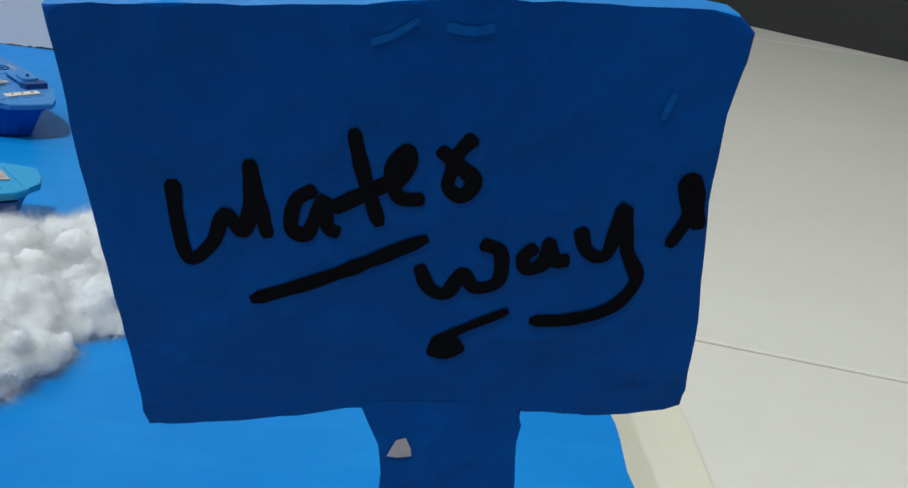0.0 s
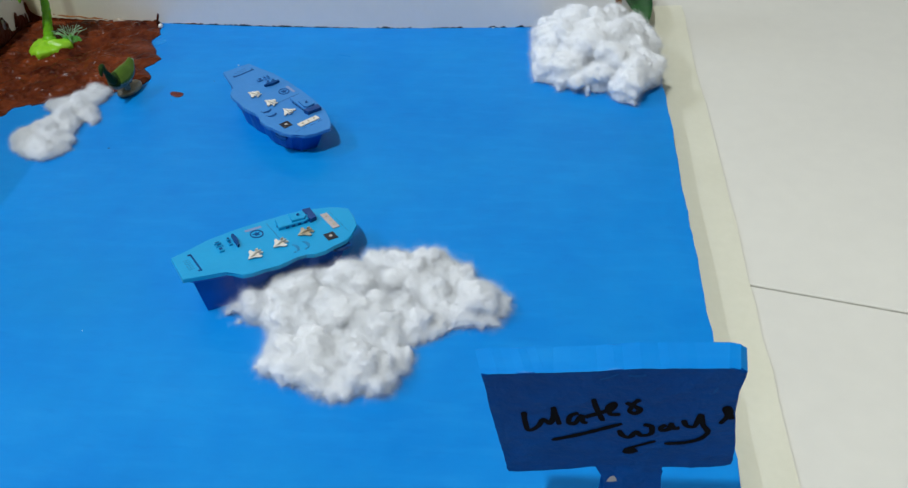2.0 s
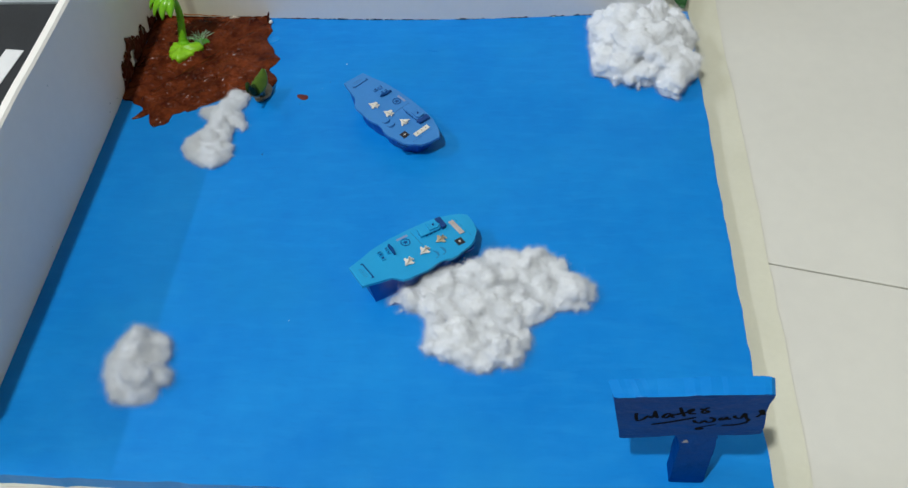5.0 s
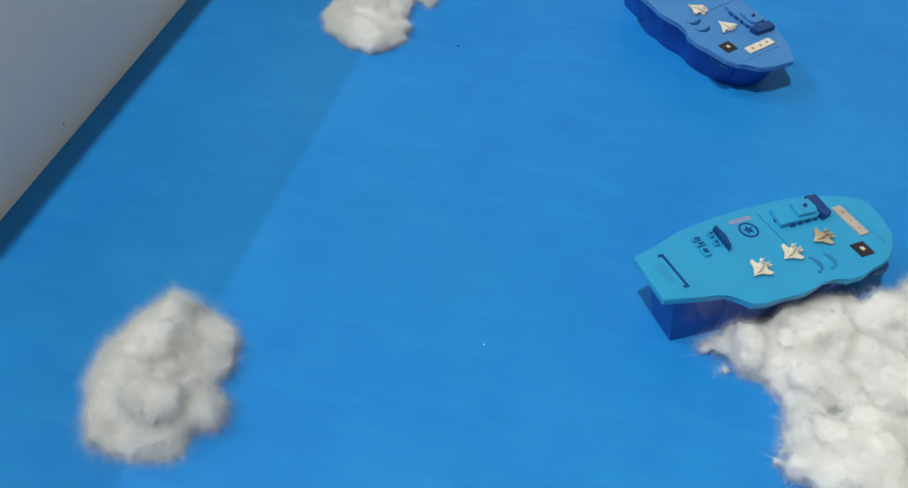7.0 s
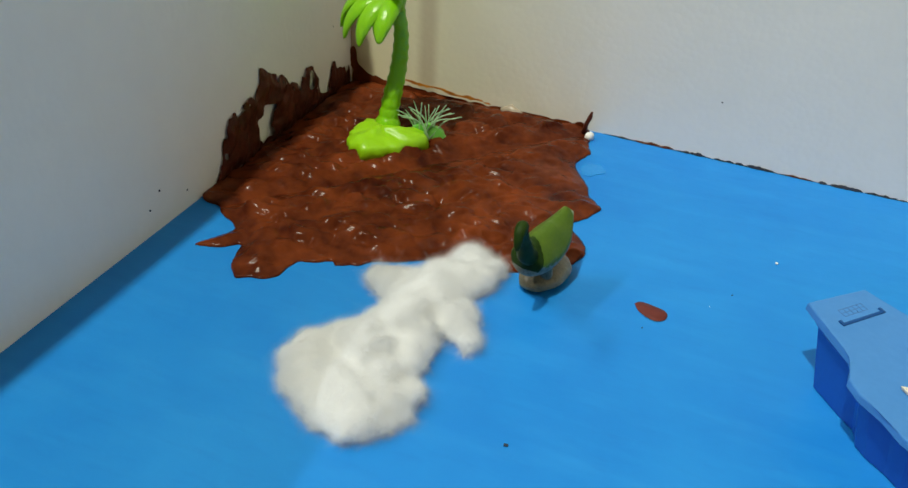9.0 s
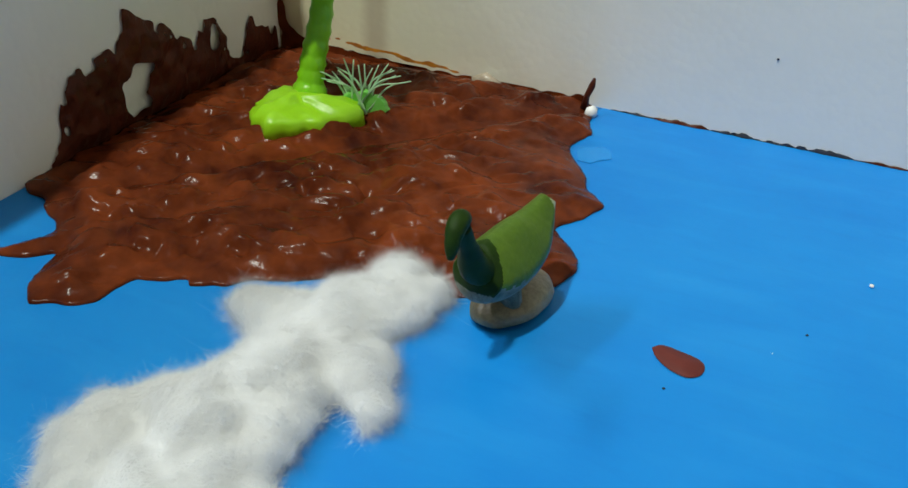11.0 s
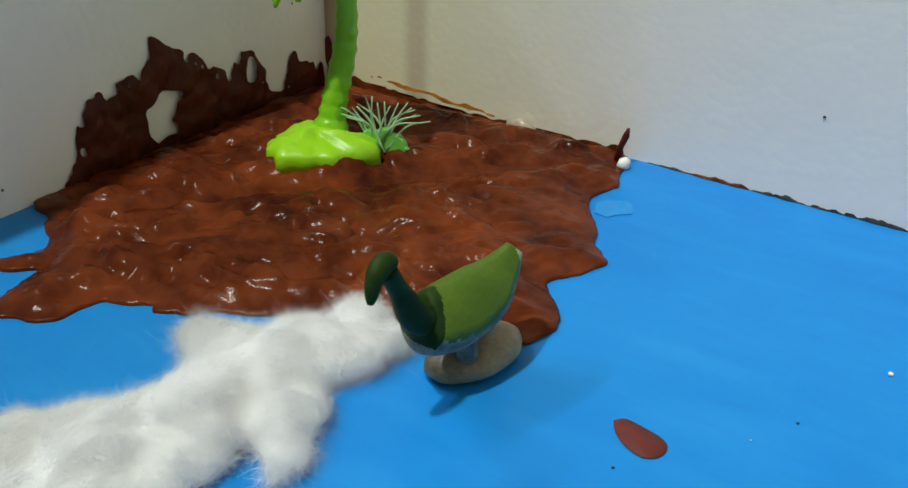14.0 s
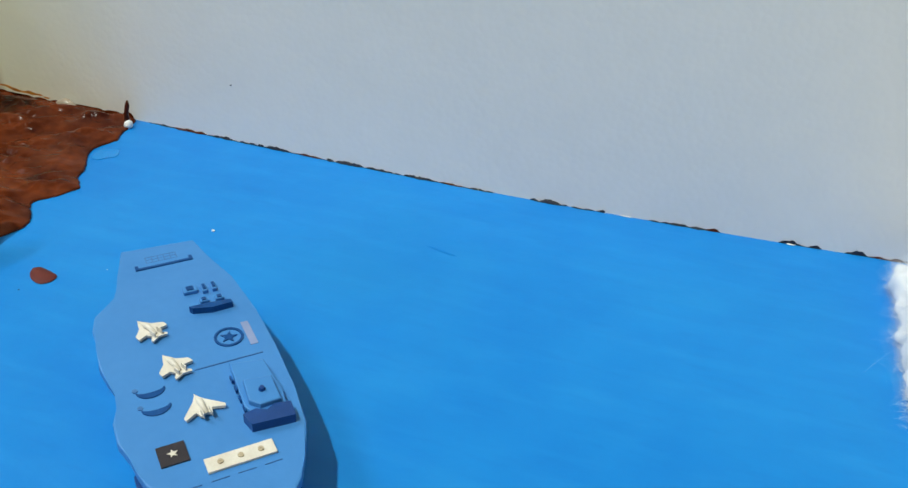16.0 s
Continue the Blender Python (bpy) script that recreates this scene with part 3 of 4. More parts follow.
cotton([(-0.0350, 0.4550), (-0.0350, 0.4380), (-0.0335, 0.3940), (-0.0200, 0.3830), (-0.0080, 0.3705), (0.0030, 0.3790), (0.0110, 0.3770), (0.0200, 0.3660), (0.0280, 0.3625), (0.0360, 0.3710), (0.0440, 0.3870), (0.0475, 0.4100), (0.0465, 0.4336), (0.0400, 0.4620), (0.0150, 0.4640), (-0.0150, 0.4640)],
       0.030, 14, 170, 0.0085, "big white cotton wool cloud against the foam wall", 110000, 10, 0.0028, 1.2, 0.9, 1.3, 0.0042)


# ---- clay island in the corner ----
ISLAND = [(XW, 0.3680), (-0.3870, 0.3640), (-0.3765, 0.3570), (-0.3790, 0.3500), (-0.3820, 0.3440), (-0.3735, 0.3470), (-0.3695, 0.3500), (-0.3670, 0.3400), (-0.3628, 0.3350), (-0.3550, 0.3385), (-0.3510, 0.3430), (-0.3500, 0.3510), (-0.3425, 0.3550), (-0.3400, 0.3532), (-0.3320, 0.3575), (-0.3172, 0.3660), (-0.3080, 0.3665), (-0.2973, 0.3690), (-0.2910, 0.3715), (-0.2850, 0.3770), (-0.2790, 0.3850), (-0.2775, 0.3895), (-0.2812, 0.3955), (-0.2858, 0.4020), (-0.2820, 0.4090), (-0.2785, 0.4165), (-0.2840, 0.4210), (-0.2870, 0.4280), (-0.2910, 0.4345), (-0.2955, 0.4435), (-0.2915, 0.4510), (-0.2950, 0.4580), (-0.2962, 0.4666), (-0.2962, YN), (XW, YN)]


def ease_rim(verts, faces, i, j):
    """Rounds the stepped rim of a gridded sheet in the two axes that it lies in; gives how often each edge is used."""
    count, rim_next = {}, {}
    for f in faces:
        for a, b in zip(f, f[1:] + f[:1]):
            count[tuple(sorted((a, b)))] = count.get(tuple(sorted((a, b))), 0) + 1
    for (a, b), c in count.items():
        if c == 1:
            rim_next.setdefault(a, []).append(b)
            rim_next.setdefault(b, []).append(a)
    for _ in range(4):
        eased = {a: [0.5 * verts[a][k] + 0.5 * float(np.mean([verts[b][k] for b in some])) for k in (i, j)] for a, some in rim_next.items()}
        for a, (p, q) in eased.items():
            v = list(verts[a])
            v[i], v[j] = p, q
            verts[a] = tuple(v)
    return count


def island():
    step = 0.00062
    nx, ny = int((0.1195) / step) + 2, int((YN - 0.333) / step) + 2
    ids, verts, faces = {}, [], []

    # dabs of a flat tool: each lifts the clay towards one lip and breaks off there
    ri = np.random.default_rng(31)
    strokes = []
    for _ in range(1000):
        cx, cy = ri.uniform(XW, -0.278), ri.uniform(0.335, YN)
        turn = 0.45 + 0.8 * noise.noise((cx * 28, cy * 28, 5.0)) + ri.normal() * 0.45
        strokes.append((cx, cy, math.cos(turn), math.sin(turn), ri.uniform(0.0018, 0.0070), ri.uniform(0.0011, 0.0032), ri.uniform(0.0008, 0.0024) * (1 if ri.random() < 0.75 else -0.8), 1 if ri.random() < 0.65 else -1))
    cells = {}
    for k, (cx, cy, _, _, long, *_) in enumerate(strokes):
        for a in range(int((cx - long) / 0.01) - 1, int((cx + long) / 0.01) + 2):
            for b in range(int((cy - long) / 0.01) - 1, int((cy + long) / 0.01) + 2):
                cells.setdefault((a, b), []).append(k)

    def dabbed(x, y):
        out = 0.0
        for k in cells.get((int(x / 0.01), int(y / 0.01)), ()):
            cx, cy, c, s, long, wide, up, way = strokes[k]
            u, v = ((x - cx) * c + (y - cy) * s) / long, way * (-(x - cx) * s + (y - cy) * c) / wide
            v += 0.35 * u * u
            if abs(u) < 1 and -1 < v < 1:
                lip = (0.5 + 0.5 * v) ** 1.4 * min(1.0, (1 - v) * 4.5)
                out += up * (1 - u * u) * lip
        return 0.0019 * math.tanh(out / 0.0019)

    def height(x, y):
        gx = x + 0.0005 * noise.noise((x * 300, y * 300, 4.0)) + 0.0018 * noise.noise((x * 120, y * 120, 14.0))
        gy = y + 0.0005 * noise.noise((x * 300, y * 300, 9.0)) + 0.0018 * noise.noise((x * 120, y * 120, 19.0))
        if not inside(gx, gy, ISLAND):
            return None
        gap = edge_gap(gx, gy, ISLAND[1:-2])
        full = min(1.0, gap / 0.0075) ** 1.1
        # pressed lumps with sharp valleys between them, under the dabs
        wx, wy = 0.9 * noise.noise((x * 55, y * 55, 8.0)), 0.9 * noise.noise((x * 55, y * 55, 18.0))
        u, v = x * 0.82 + y * 0.57, -x * 0.57 + y * 0.82
        lumps = abs(noise.noise((u * 62 + wx, v * 95 + wy, 1.0)))
        swirl = noise.noise((x * 45 + wx, y * 45 + wy, 2.0))
        pit = noise.noise((x * 105 + wx, y * 140, 51.0)) + 0.35 * noise.noise((x * 300, y * 300, 57.0))
        calm = 1 - 0.85 * min(1.0, max(0.0, 1.3 - math.hypot((x + 0.2965) / 0.014, (y - 0.4260) / 0.020)))
        rough = (0.0030 * lumps + dabbed(x, y) - 0.0045 * max(0.0, pit - 0.30)) * calm
        h = 0.0005 + full * (0.0020 + 0.0012 * swirl + rough)
        h *= 0.40 + 0.60 * min(1.0, (x - XW) / 0.012)
        h *= 0.35 + 0.65 * min(1.0, (YN - y) / 0.012)
        return max(0.0004, h)

    for i in range(nx):
        for j in range(ny):
            x, y = XW + 0.0002 + i * step, min(YN - 0.0002, 0.333 + j * step)
            h = height(x, y)
            if h is not None:
                ids[i, j] = len(verts)
                verts.append((x, y, h))
    for (i, j) in list(ids):
        q = [ids.get((i, j)), ids.get((i + 1, j)), ids.get((i + 1, j + 1)), ids.get((i, j + 1))]
        if None not in q:
            faces.append(q)
    # skirt down to the board
    count = ease_rim(verts, faces, 0, 1)
    for k, (ex, ey, ez) in enumerate(verts):
        verts[k] = (max(XW + 0.0002, ex), min(YN - 0.0002, ey), ez)
    low = {}
    for (a, b), c in count.items():
        if c == 1:
            for v in (a, b):
                if v not in low:
                    low[v] = len(verts)
                    verts.append((verts[v][0], verts[v][1], 0.00005))
            faces.append([a, b, low[b], low[a]])
    ob = mesh_object("clay_island", verts, faces, CLAY, smooth=True)
    bm = bmesh.new()
    bm.from_mesh(ob.data)
    bmesh.ops.recalc_face_normals(bm, faces=bm.faces)
    top = max(bm.faces, key=lambda f: abs(f.normal.z))
    if top.normal.z < 0:
        bmesh.ops.reverse_faces(bm, faces=bm.faces)
    bm.to_mesh(ob.data)
    bm.free()
    return tagged(ob, "glossy red-brown clay spread unevenly in the foam corner", "clay")


isle = island()


def smear(name, outline, holes, face_at, axis, mat, thick, parent, label):
    """Clay rubbed up against a wall: a thin uneven skin with ragged rim and bare patches."""
    step = 0.0007
    pts = np.array(outline)
    (a0, b0), (a1, b1) = pts.min(0), pts.max(0)
    ids, verts, faces = {}, [], []
    for i in range(int((a1 - a0) / step) + 2):
        for j in range(int((b1 - b0) / step) + 2):
            a, b = a0 + i * step, b0 + j * step
            ga = a + 0.0006 * noise.noise((a * 330, b * 330, 4.0)) + 0.0012 * noise.noise((a * 140, b * 140, 4.0))
            gb = b + 0.0007 * noise.noise((a * 330, b * 330, 7.0))
            ga += 0.0007 * noise.noise((a * 900, b * 500, 14.0))
            gb += 0.0010 * noise.noise((a * 800, b * 350, 17.0))
            if not inside(ga, gb, outline) or any(inside(ga, gb, h) for h in holes):
                continue
            # bare streaks where the clay ran out
            if axis == "x" and b > 0.004 and edge_gap(ga, gb, outline) < 0.0028 and noise.noise((a * 620, b * 190, 23.0)) > 0.34:
                continue
            t = thick * (0.55 + 0.5 * noise.noise((a * 150, b * 90, 2.0)) + 0.35 * noise.noise((a * 420, b * 300, 1.0))) * min(1.0, 0.15 + edge_gap(ga, gb, outline) / 0.005) + 0.0002
            ids[i, j] = len(verts)
            verts.append((face_at + max(0.0003, t), a, b) if axis == "x" else (a, face_at - max(0.0003, t), b))
    for (i, j) in list(ids):
        q = [ids.get((i, j)), ids.get((i + 1, j)), ids.get((i + 1, j + 1)), ids.get((i, j + 1))]
        if None not in q:
            faces.append(q if axis == "x" else q[::-1])
    ease_rim(verts, faces, *((1, 2) if axis == "x" else (0, 2)))
    return mesh_object(name, verts, faces, mat, parent, label, smooth=True)


smear("wall_smear", [(0.3740, 0.0000), (0.3770, 0.0030), (0.3800, 0.0070), (0.3812, 0.0140), (0.3850, 0.0185), (0.3900, 0.0208), (0.3960, 0.0218), (0.4020, 0.0228), (0.4042, 0.0250), (0.4036, 0.0312), (0.4090, 0.0275), (0.4140, 0.0248), (0.4240, 0.0185), (0.4300, 0.0145), (0.4335, 0.0192), (0.4390, 0.0180), (0.4430, 0.0115), (0.4445, 0.0058), (0.4490, 0.0035), (0.4530, 0.0130), (0.4558, 0.0152), (0.4580, 0.0110), (0.4630, 0.0090), (0.4660, 0.0118), (0.4690, 0.0055), (0.4690, 0.0000)],
      [[(0.4125, 0.0145), (0.4060, 0.0150), (0.4015, 0.0115), (0.4025, 0.0085), (0.4005, 0.0065), (0.4030, 0.0035), (0.4095, 0.0050), (0.4075, 0.0080), (0.4115, 0.0120)], [(0.4352, 0.0100), (0.4360, 0.0158), (0.4385, 0.0150), (0.4380, 0.0100)]],
      XW, "x", CLAY_DARK, 0.0022, isle, "dark clay smeared up the foam wall with bare patches")
smear("corner_smear", [(XW, 0.0), (XW, 0.015), (-0.3935, 0.0165), (-0.3915, 0.0085), (-0.388, 0.0055), (-0.382, 0.0042), (-0.374, 0.0034), (-0.362, 0.0030), (-0.350, 0.0024), (-0.338, 0.0022), (-0.325, 0.0026), (-0.312, 0.0024), (-0.2995, 0.0030), (-0.2965, 0.0), ],
      [], YN, "y", CLAY, 0.0012, isle, "thin clay along the foot of the foam wall")
smear("orange_streak", [(-0.3800, 0.0056), (-0.3785, 0.0074), (-0.3720, 0.0070), (-0.3650, 0.0060), (-0.3580, 0.0058), (-0.3500, 0.0050), (-0.3420, 0.0047), (-0.3340, 0.0036), (-0.3345, 0.0020), (-0.3420, 0.0028), (-0.3500, 0.0031), (-0.3580, 0.0040), (-0.3650, 0.0041), (-0.3720, 0.0050)],
      [], YN - 0.0013, "y", ORANGE, 0.0008, isle, "streak of orange paint at the wall's foot")
part("glue_lump", tube([(-0.331, YN - 0.003, 0.0022), (-0.3275, YN - 0.0025, 0.0032), (-0.323, YN - 0.003, 0.0018)], [0.0010, 0.0018, 0.0012], 8), GLUE, isle, "pale lump of dried glue", True)
part("clay_spike", tube([(-0.2982, 0.4650, 0.001), (-0.2978, 0.4648, 0.0045), (-0.2966, 0.4645, 0.0078), (-0.2962, 0.4645, 0.0098)], [0.0011, 0.0008, 0.0009, 0.0004], 7), CLAY_DARK, isle, "", True)
bit = part("foam_crumb", tube([(-0.2962, 0.4620, 0.0001), (-0.2955, 0.4625, 0.0014), (-0.2948, 0.4627, 0.0026)], [0.0013, 0.0017, 0.0009], 8), WHITE, None, "", True)
tagged(bit, "white foam crumb beside the brown clay", "crumb", "foam crumbs")

# ---- palm tree ----
palm = thing("toy_palm_tree", (-0.3585, 0.4205, 0.0040), "lime green plastic toy palm tree stuck in the clay", "toy tree")
bm = bmesh.new()
bmesh.ops.create_uvsphere(bm, u_segments=48, v_segments=16, radius=1)
for v in bm.verts:
    a = math.atan2(v.co.y, v.co.x)
    lobe = 1.02 + 0.10 * math.sin(3 * a + 0.9) + 0.04 * math.sin(8 * a + 2) + 0.055 * math.sin(14 * a)
    flat = max(0.0, v.co.z)
    v.co = Vector((v.co.x * 0.0122 * lobe + 0.0012 * max(0, v.co.x) * (1 + v.co.y), v.co.y * 0.0105 * lobe + 0.004 * max(0, v.co.x), flat**0.7 * 0.0040 * (1 + 0.22 * math.sin(3 * a + 0.9)) * (1 + 0.35 * noise.noise(v.co * 4)) + 0.0003 + 0.0012 * math.exp(-4 * (v.co.x**2 + v.co.y**2))))
for v in bm.verts:
    if v.co.z < 0.0005:
        v.co.z = -0.0030
part("base", bm, LIME_LIGHT, palm, "lighter lime lobed foot", True)
line = smoothed([(-0.0010, 0.0065, 0.0015), (-0.0004, 0.0085, 0.0110), (0.0013, 0.0108, 0.0230), (0.0022, 0.0108, 0.0350), (0.0012, 0.0095, 0.0470)], 9)
radii = [(0.0036 - 0.0015 * k / len(line)) * (1 + 0.075 * (1 if k % 3 == 0 else -0.6)) + (0.0016 * max(0, 1 - k / 5)) for k in range(len(line))]
part("trunk", tube(line, radii, 14), LIME, palm, "ringed lime trunk", True)
crown = Vector(line[-1]) + Vector((0, 0, 0.0005))
part("crown_knob", tube([crown - Vector((0, 0, 0.004)), crown, crown + Vector((0, 0, 0.003))], [0.0024, 0.0032, 0.0014], 12), LIME, palm, "", True)


def frond(turn, long, up, down, wide):
    """One palm leaf with a raised midrib and fine cross ribs, arching out and hanging down."""
    n, verts, faces = 30, [], []
    x, z = 0.0, 0.0
    for k in range(n + 1):
        s = k / n
        a = radians(up + (down - up) * s**0.8)
        x, z = x + math.cos(a) * long / n, z + math.sin(a) * long / n
        half = wide * math.sin(math.pi * min(1.0, 0.08 + 0.92 * s**0.85)) ** 0.75 * (1 - 0.06 * (k % 2)) + 0.0002
        for side, h in ((-1, -0.42), (-0.5, -0.12), (0, 0.10), (0.5, -0.12), (1, -0.42)):
            verts.append((x - math.sin(a) * h * half, side * half, z + math.cos(a) * h * half))
    m = 5
    for k in range(n):
        for j in range(m - 1):
            a = k * m + j
            faces.append((a, a + 1, a + m + 1, a + m))
    ob = mesh_object("frond", verts, faces, LIME, palm, smooth=True)
    thick = ob.modifiers.new("thick", "SOLIDIFY")
    thick.thickness = 0.0008
    ob.matrix_basis = Matrix.Translation(crown) @ pose(0, 0, 0, 0, 0, turn)
    return ob


for turn, long, up, down, wide in ((188, 0.0265, 38, -88, 0.0042), (216, 0.0250, 34, -92, 0.0042), (244, 0.0235, 30, -95, 0.0040), (272, 0.0200, 26, -85, 0.0038), (160, 0.0270, 42, -80, 0.0042), (306, 0.0200, 62, -10, 0.0038), (340, 0.0200, 66, -5, 0.0038), (14, 0.0210, 66, -10, 0.0040), (52, 0.0170, 50, -40, 0.0036), (90, 0.0180, 45, -70, 0.0036), (126, 0.0260, 40, -80, 0.0042)):
    frond(turn, long, up, down, wide)

# ---- grass tuft ----
tuft = thing("grass_tuft", (-0.3460, 0.4300, 0.0030), "pale mint plastic grass tuft beside the palm", "toy grass", scale=(1.15, 1.15, 1.1))
rt = np.random.default_rng(9)
fan = [(0.0064 * math.sin(a) * (1 + 0.05 * math.sin(9 * a)), 0.0058 * math.cos(a) * (1 + 0.06 * math.sin(11 * a))) for a in np.linspace(-1.35, 1.35, 19)]
fan += [(0.0034, -0.0030), (-0.0034, -0.0030)]
web = prism(fan, -0.0006, 0.0006, "y", taper=0.9)
bmesh.ops.transform(web, matrix=pose(0, 0, 0, 0, 0, 21), verts=web.verts)
part("foot", web, WEB, tuft, "solid green web at the foot of the blades")
for k in range(21):
    a = -75 + 150 * k / 20 + rt.uniform(-5, 5)
    h, lean = rt.uniform(0.0112, 0.0150), math.sin(radians(a)) * 0.0105
    deep = rt.uniform(-0.0012, 0.0012)
    b = (rt.uniform(-0.002, 0.002), rt.uniform(-0.0015, 0.0015), 0.001)
    dx, dy = 0.93, 0.36
    pts = smoothed([b, (b[0] + lean * dx * 0.45 - deep * dy * 0.5, b[1] + lean * dy * 0.45 + deep * 0.5, h * 0.55), (b[0] + lean * dx - deep * dy, b[1] + lean * dy + deep, h * (1 - 0.30 * abs(lean) / 0.0090))], 4)
    part("blade", tube(pts, [0.00030 - 0.00018 * i / len(pts) for i in range(len(pts))], 6), MINT, tuft, "", True)


# ---- bird figurine, one plain mesh on its base ----
def figurine():
    verts, faces, index = [], [], []

    def add(bm, slot):
        base = len(verts)
        bm.verts.index_update()
        verts.extend([v.co[:] for v in bm.verts])
        for f in bm.faces:
            faces.append([base + v.index for v in f.verts])
            index.append(slot(f.calc_center_median()) if callable(slot) else slot)
        bm.free()

    # body, pointed at the tail, olive above and grey below
    spine = smoothed([(-0.0115, 0, 0.0135), (-0.0090, 0, 0.0130), (-0.0037, 0, 0.0128), (0.0023, 0, 0.0139), (0.0062, 0, 0.0160), (0.0098, 0, 0.0192)], 16)
    n = len(spine)
    rad = [0.0007 + 0.0056 * math.sin(math.pi * min(1, (k / (n - 1)) * 0.80 + 0.12)) ** 0.7 * (1 - 0.5 * (k / (n - 1)) ** 3) for k in range(n)]
    rad = [q * min(1.0, 0.45 + k / (0.22 * n)) for k, q in enumerate(rad)]
    bm = tube(spine, rad, 56)
    mids = [p[2] for p in spine]
    # back rising to a ridge
    for v in bm.verts:
        k = int(np.clip((v.co.x + 0.0115) / 0.0215 * (n - 1), 0, n - 1))
        v.co.y *= 1.0 - 0.40 * max(0.0, (v.co.z - mids[k]) / (rad[k] + 1e-6))

    def slot(c):
        k = int(np.clip((c.x + 0.0115) / 0.0215 * (n - 1), 0, n - 1))
        if c.x < -0.0098 + 0.45 * (c.z - 0.0128) and c.z > 0.0108:
            return 0
        if c.x > 0.0091:
            return 4
        return 1 if c.z > mids[k] - 0.0012 + 0.0007 * noise.noise((c.x * 900, c.y * 900, 3.0)) else 2

    bmesh.ops.recalc_face_normals(bm, faces=bm.faces)
    add(bm, slot)
    bm = tube(smoothed([(-0.0052, -0.0001, 0.0122), (-0.0116, -0.0008, 0.0156), (-0.0149, -0.0018, 0.0206), (-0.0174, -0.0026, 0.0248), (-0.0190, -0.0031, 0.0274)], 6), [0.0034 - 0.0019 * min(1, k / 15) for k in range(25)], 14)
    bmesh.ops.recalc_face_normals(bm, faces=bm.faces)
    add(bm, 0)
    bm = tube(smoothed([(-0.0172, -0.0026, 0.0276), (-0.0191, -0.0031, 0.0287), (-0.0209, -0.0036, 0.0281), (-0.0221, -0.0040, 0.0264), (-0.0227, -0.0042, 0.0240)], 5), [0.0005, 0.0009, 0.0012, 0.0014, 0.0015, 0.0016, 0.0016, 0.0016, 0.0016, 0.0016, 0.0015, 0.0015, 0.0014, 0.0013, 0.0012, 0.0012, 0.0011, 0.0010, 0.0009, 0.0007, 0.0005], 14)
    bmesh.ops.recalc_face_normals(bm, faces=bm.faces)
    add(bm, 0)
    for x, y in ((-0.0015, -0.0014), (0.0050, 0.0018)):
        bm = tube([(x, y, 0.0030), (x, y, 0.0075), (x * 0.9, y * 0.8, 0.0110)], [0.0022, 0.0017, 0.0024], 10)
        bmesh.ops.recalc_face_normals(bm, faces=bm.faces)
        add(bm, 2)
    bm = bmesh.new()
    bmesh.ops.create_uvsphere(bm, u_segments=36, v_segments=14, radius=1)
    for v in bm.verts:
        w = 1 + 0.05 * noise.noise(v.co * 2.2)
        v.co = Vector((v.co.x * 0.0098 * w + 0.0026, v.co.y * 0.0062 * w + 0.0008, max(v.co.z, -0.35) * 0.0036 + 0.0017))
    add(bm, 3)
    ob = mesh_object("bird_figurine", verts, faces, None, smooth=True, slots=[BIRD_DARK, BIRD_OLIVE, BIRD_GREY, STONE, BIRD_PALE], index=index)
    ob.matrix_basis = pose(-0.2848, 0.3702, 0.0004, 0, 0, 75)
    return tagged(ob, "green painted plastic bird figurine on a stone-like base", "figurine")


figurine()


# ---- toy ships ----
DECK_RIM = [(-0.0085, 0.0092), (-0.0098, -0.0088), (0.0005, -0.0115), (0.0060, -0.0127), (0.0092, -0.0133), (0.0112, -0.0150), (0.0145, -0.0192), (0.0190, -0.0204), (0.0260, -0.0202), (0.0320, -0.0212), (0.0370, -0.0205), (0.0420, -0.0192), (0.0465, -0.0196), (0.0500, -0.0216), (0.0560, -0.0218), (0.0610, -0.0204), (0.0650, -0.0199), (0.0690, -0.0190), (0.0735, -0.0163), (0.0748, -0.0140), (0.0792, -0.0108), (0.0816, -0.0045), (0.0830, 0.0045), (0.0790, 0.0080), (0.0740, 0.0104), (0.0655, 0.0138), (0.0550, 0.0150), (0.0400, 0.0156), (0.0260, 0.0154), (0.0200, 0.0148), (0.0110, 0.0138), (0.0017, 0.0111)]


def plane_outline(s):
    half = [(0.0042, 0.0), (0.0026, 0.0009), (0.0014, 0.0015), (-0.0002, 0.0036), (-0.0016, 0.0037), (-0.0013, 0.0017), (-0.0026, 0.0010), (-0.0036, 0.0020), (-0.0042, 0.0019), (-0.0036, 0.0)]
    return [(a * s, b * s) for a, b in half + [(a, -b) for a, b in half[-2:0:-1]]]


DELTA = [(0.0040, 0.0), (0.0020, 0.0011), (-0.0016, 0.0044), (-0.0024, 0.0043), (-0.0013, 0.0017), (-0.0028, 0.0012), (-0.0022, 0.0), (-0.0028, -0.0012), (-0.0013, -0.0017), (-0.0024, -0.0043), (-0.0016, -0.0044), (0.0020, -0.0011)]


def star(r, turn=0.0):
    return [(r * (1 if k % 2 == 0 else 0.42) * math.cos(turn + k * math.pi / 5), r * (1 if k % 2 == 0 else 0.42) * math.sin(turn + k * math.pi / 5)) for k in range(10)]


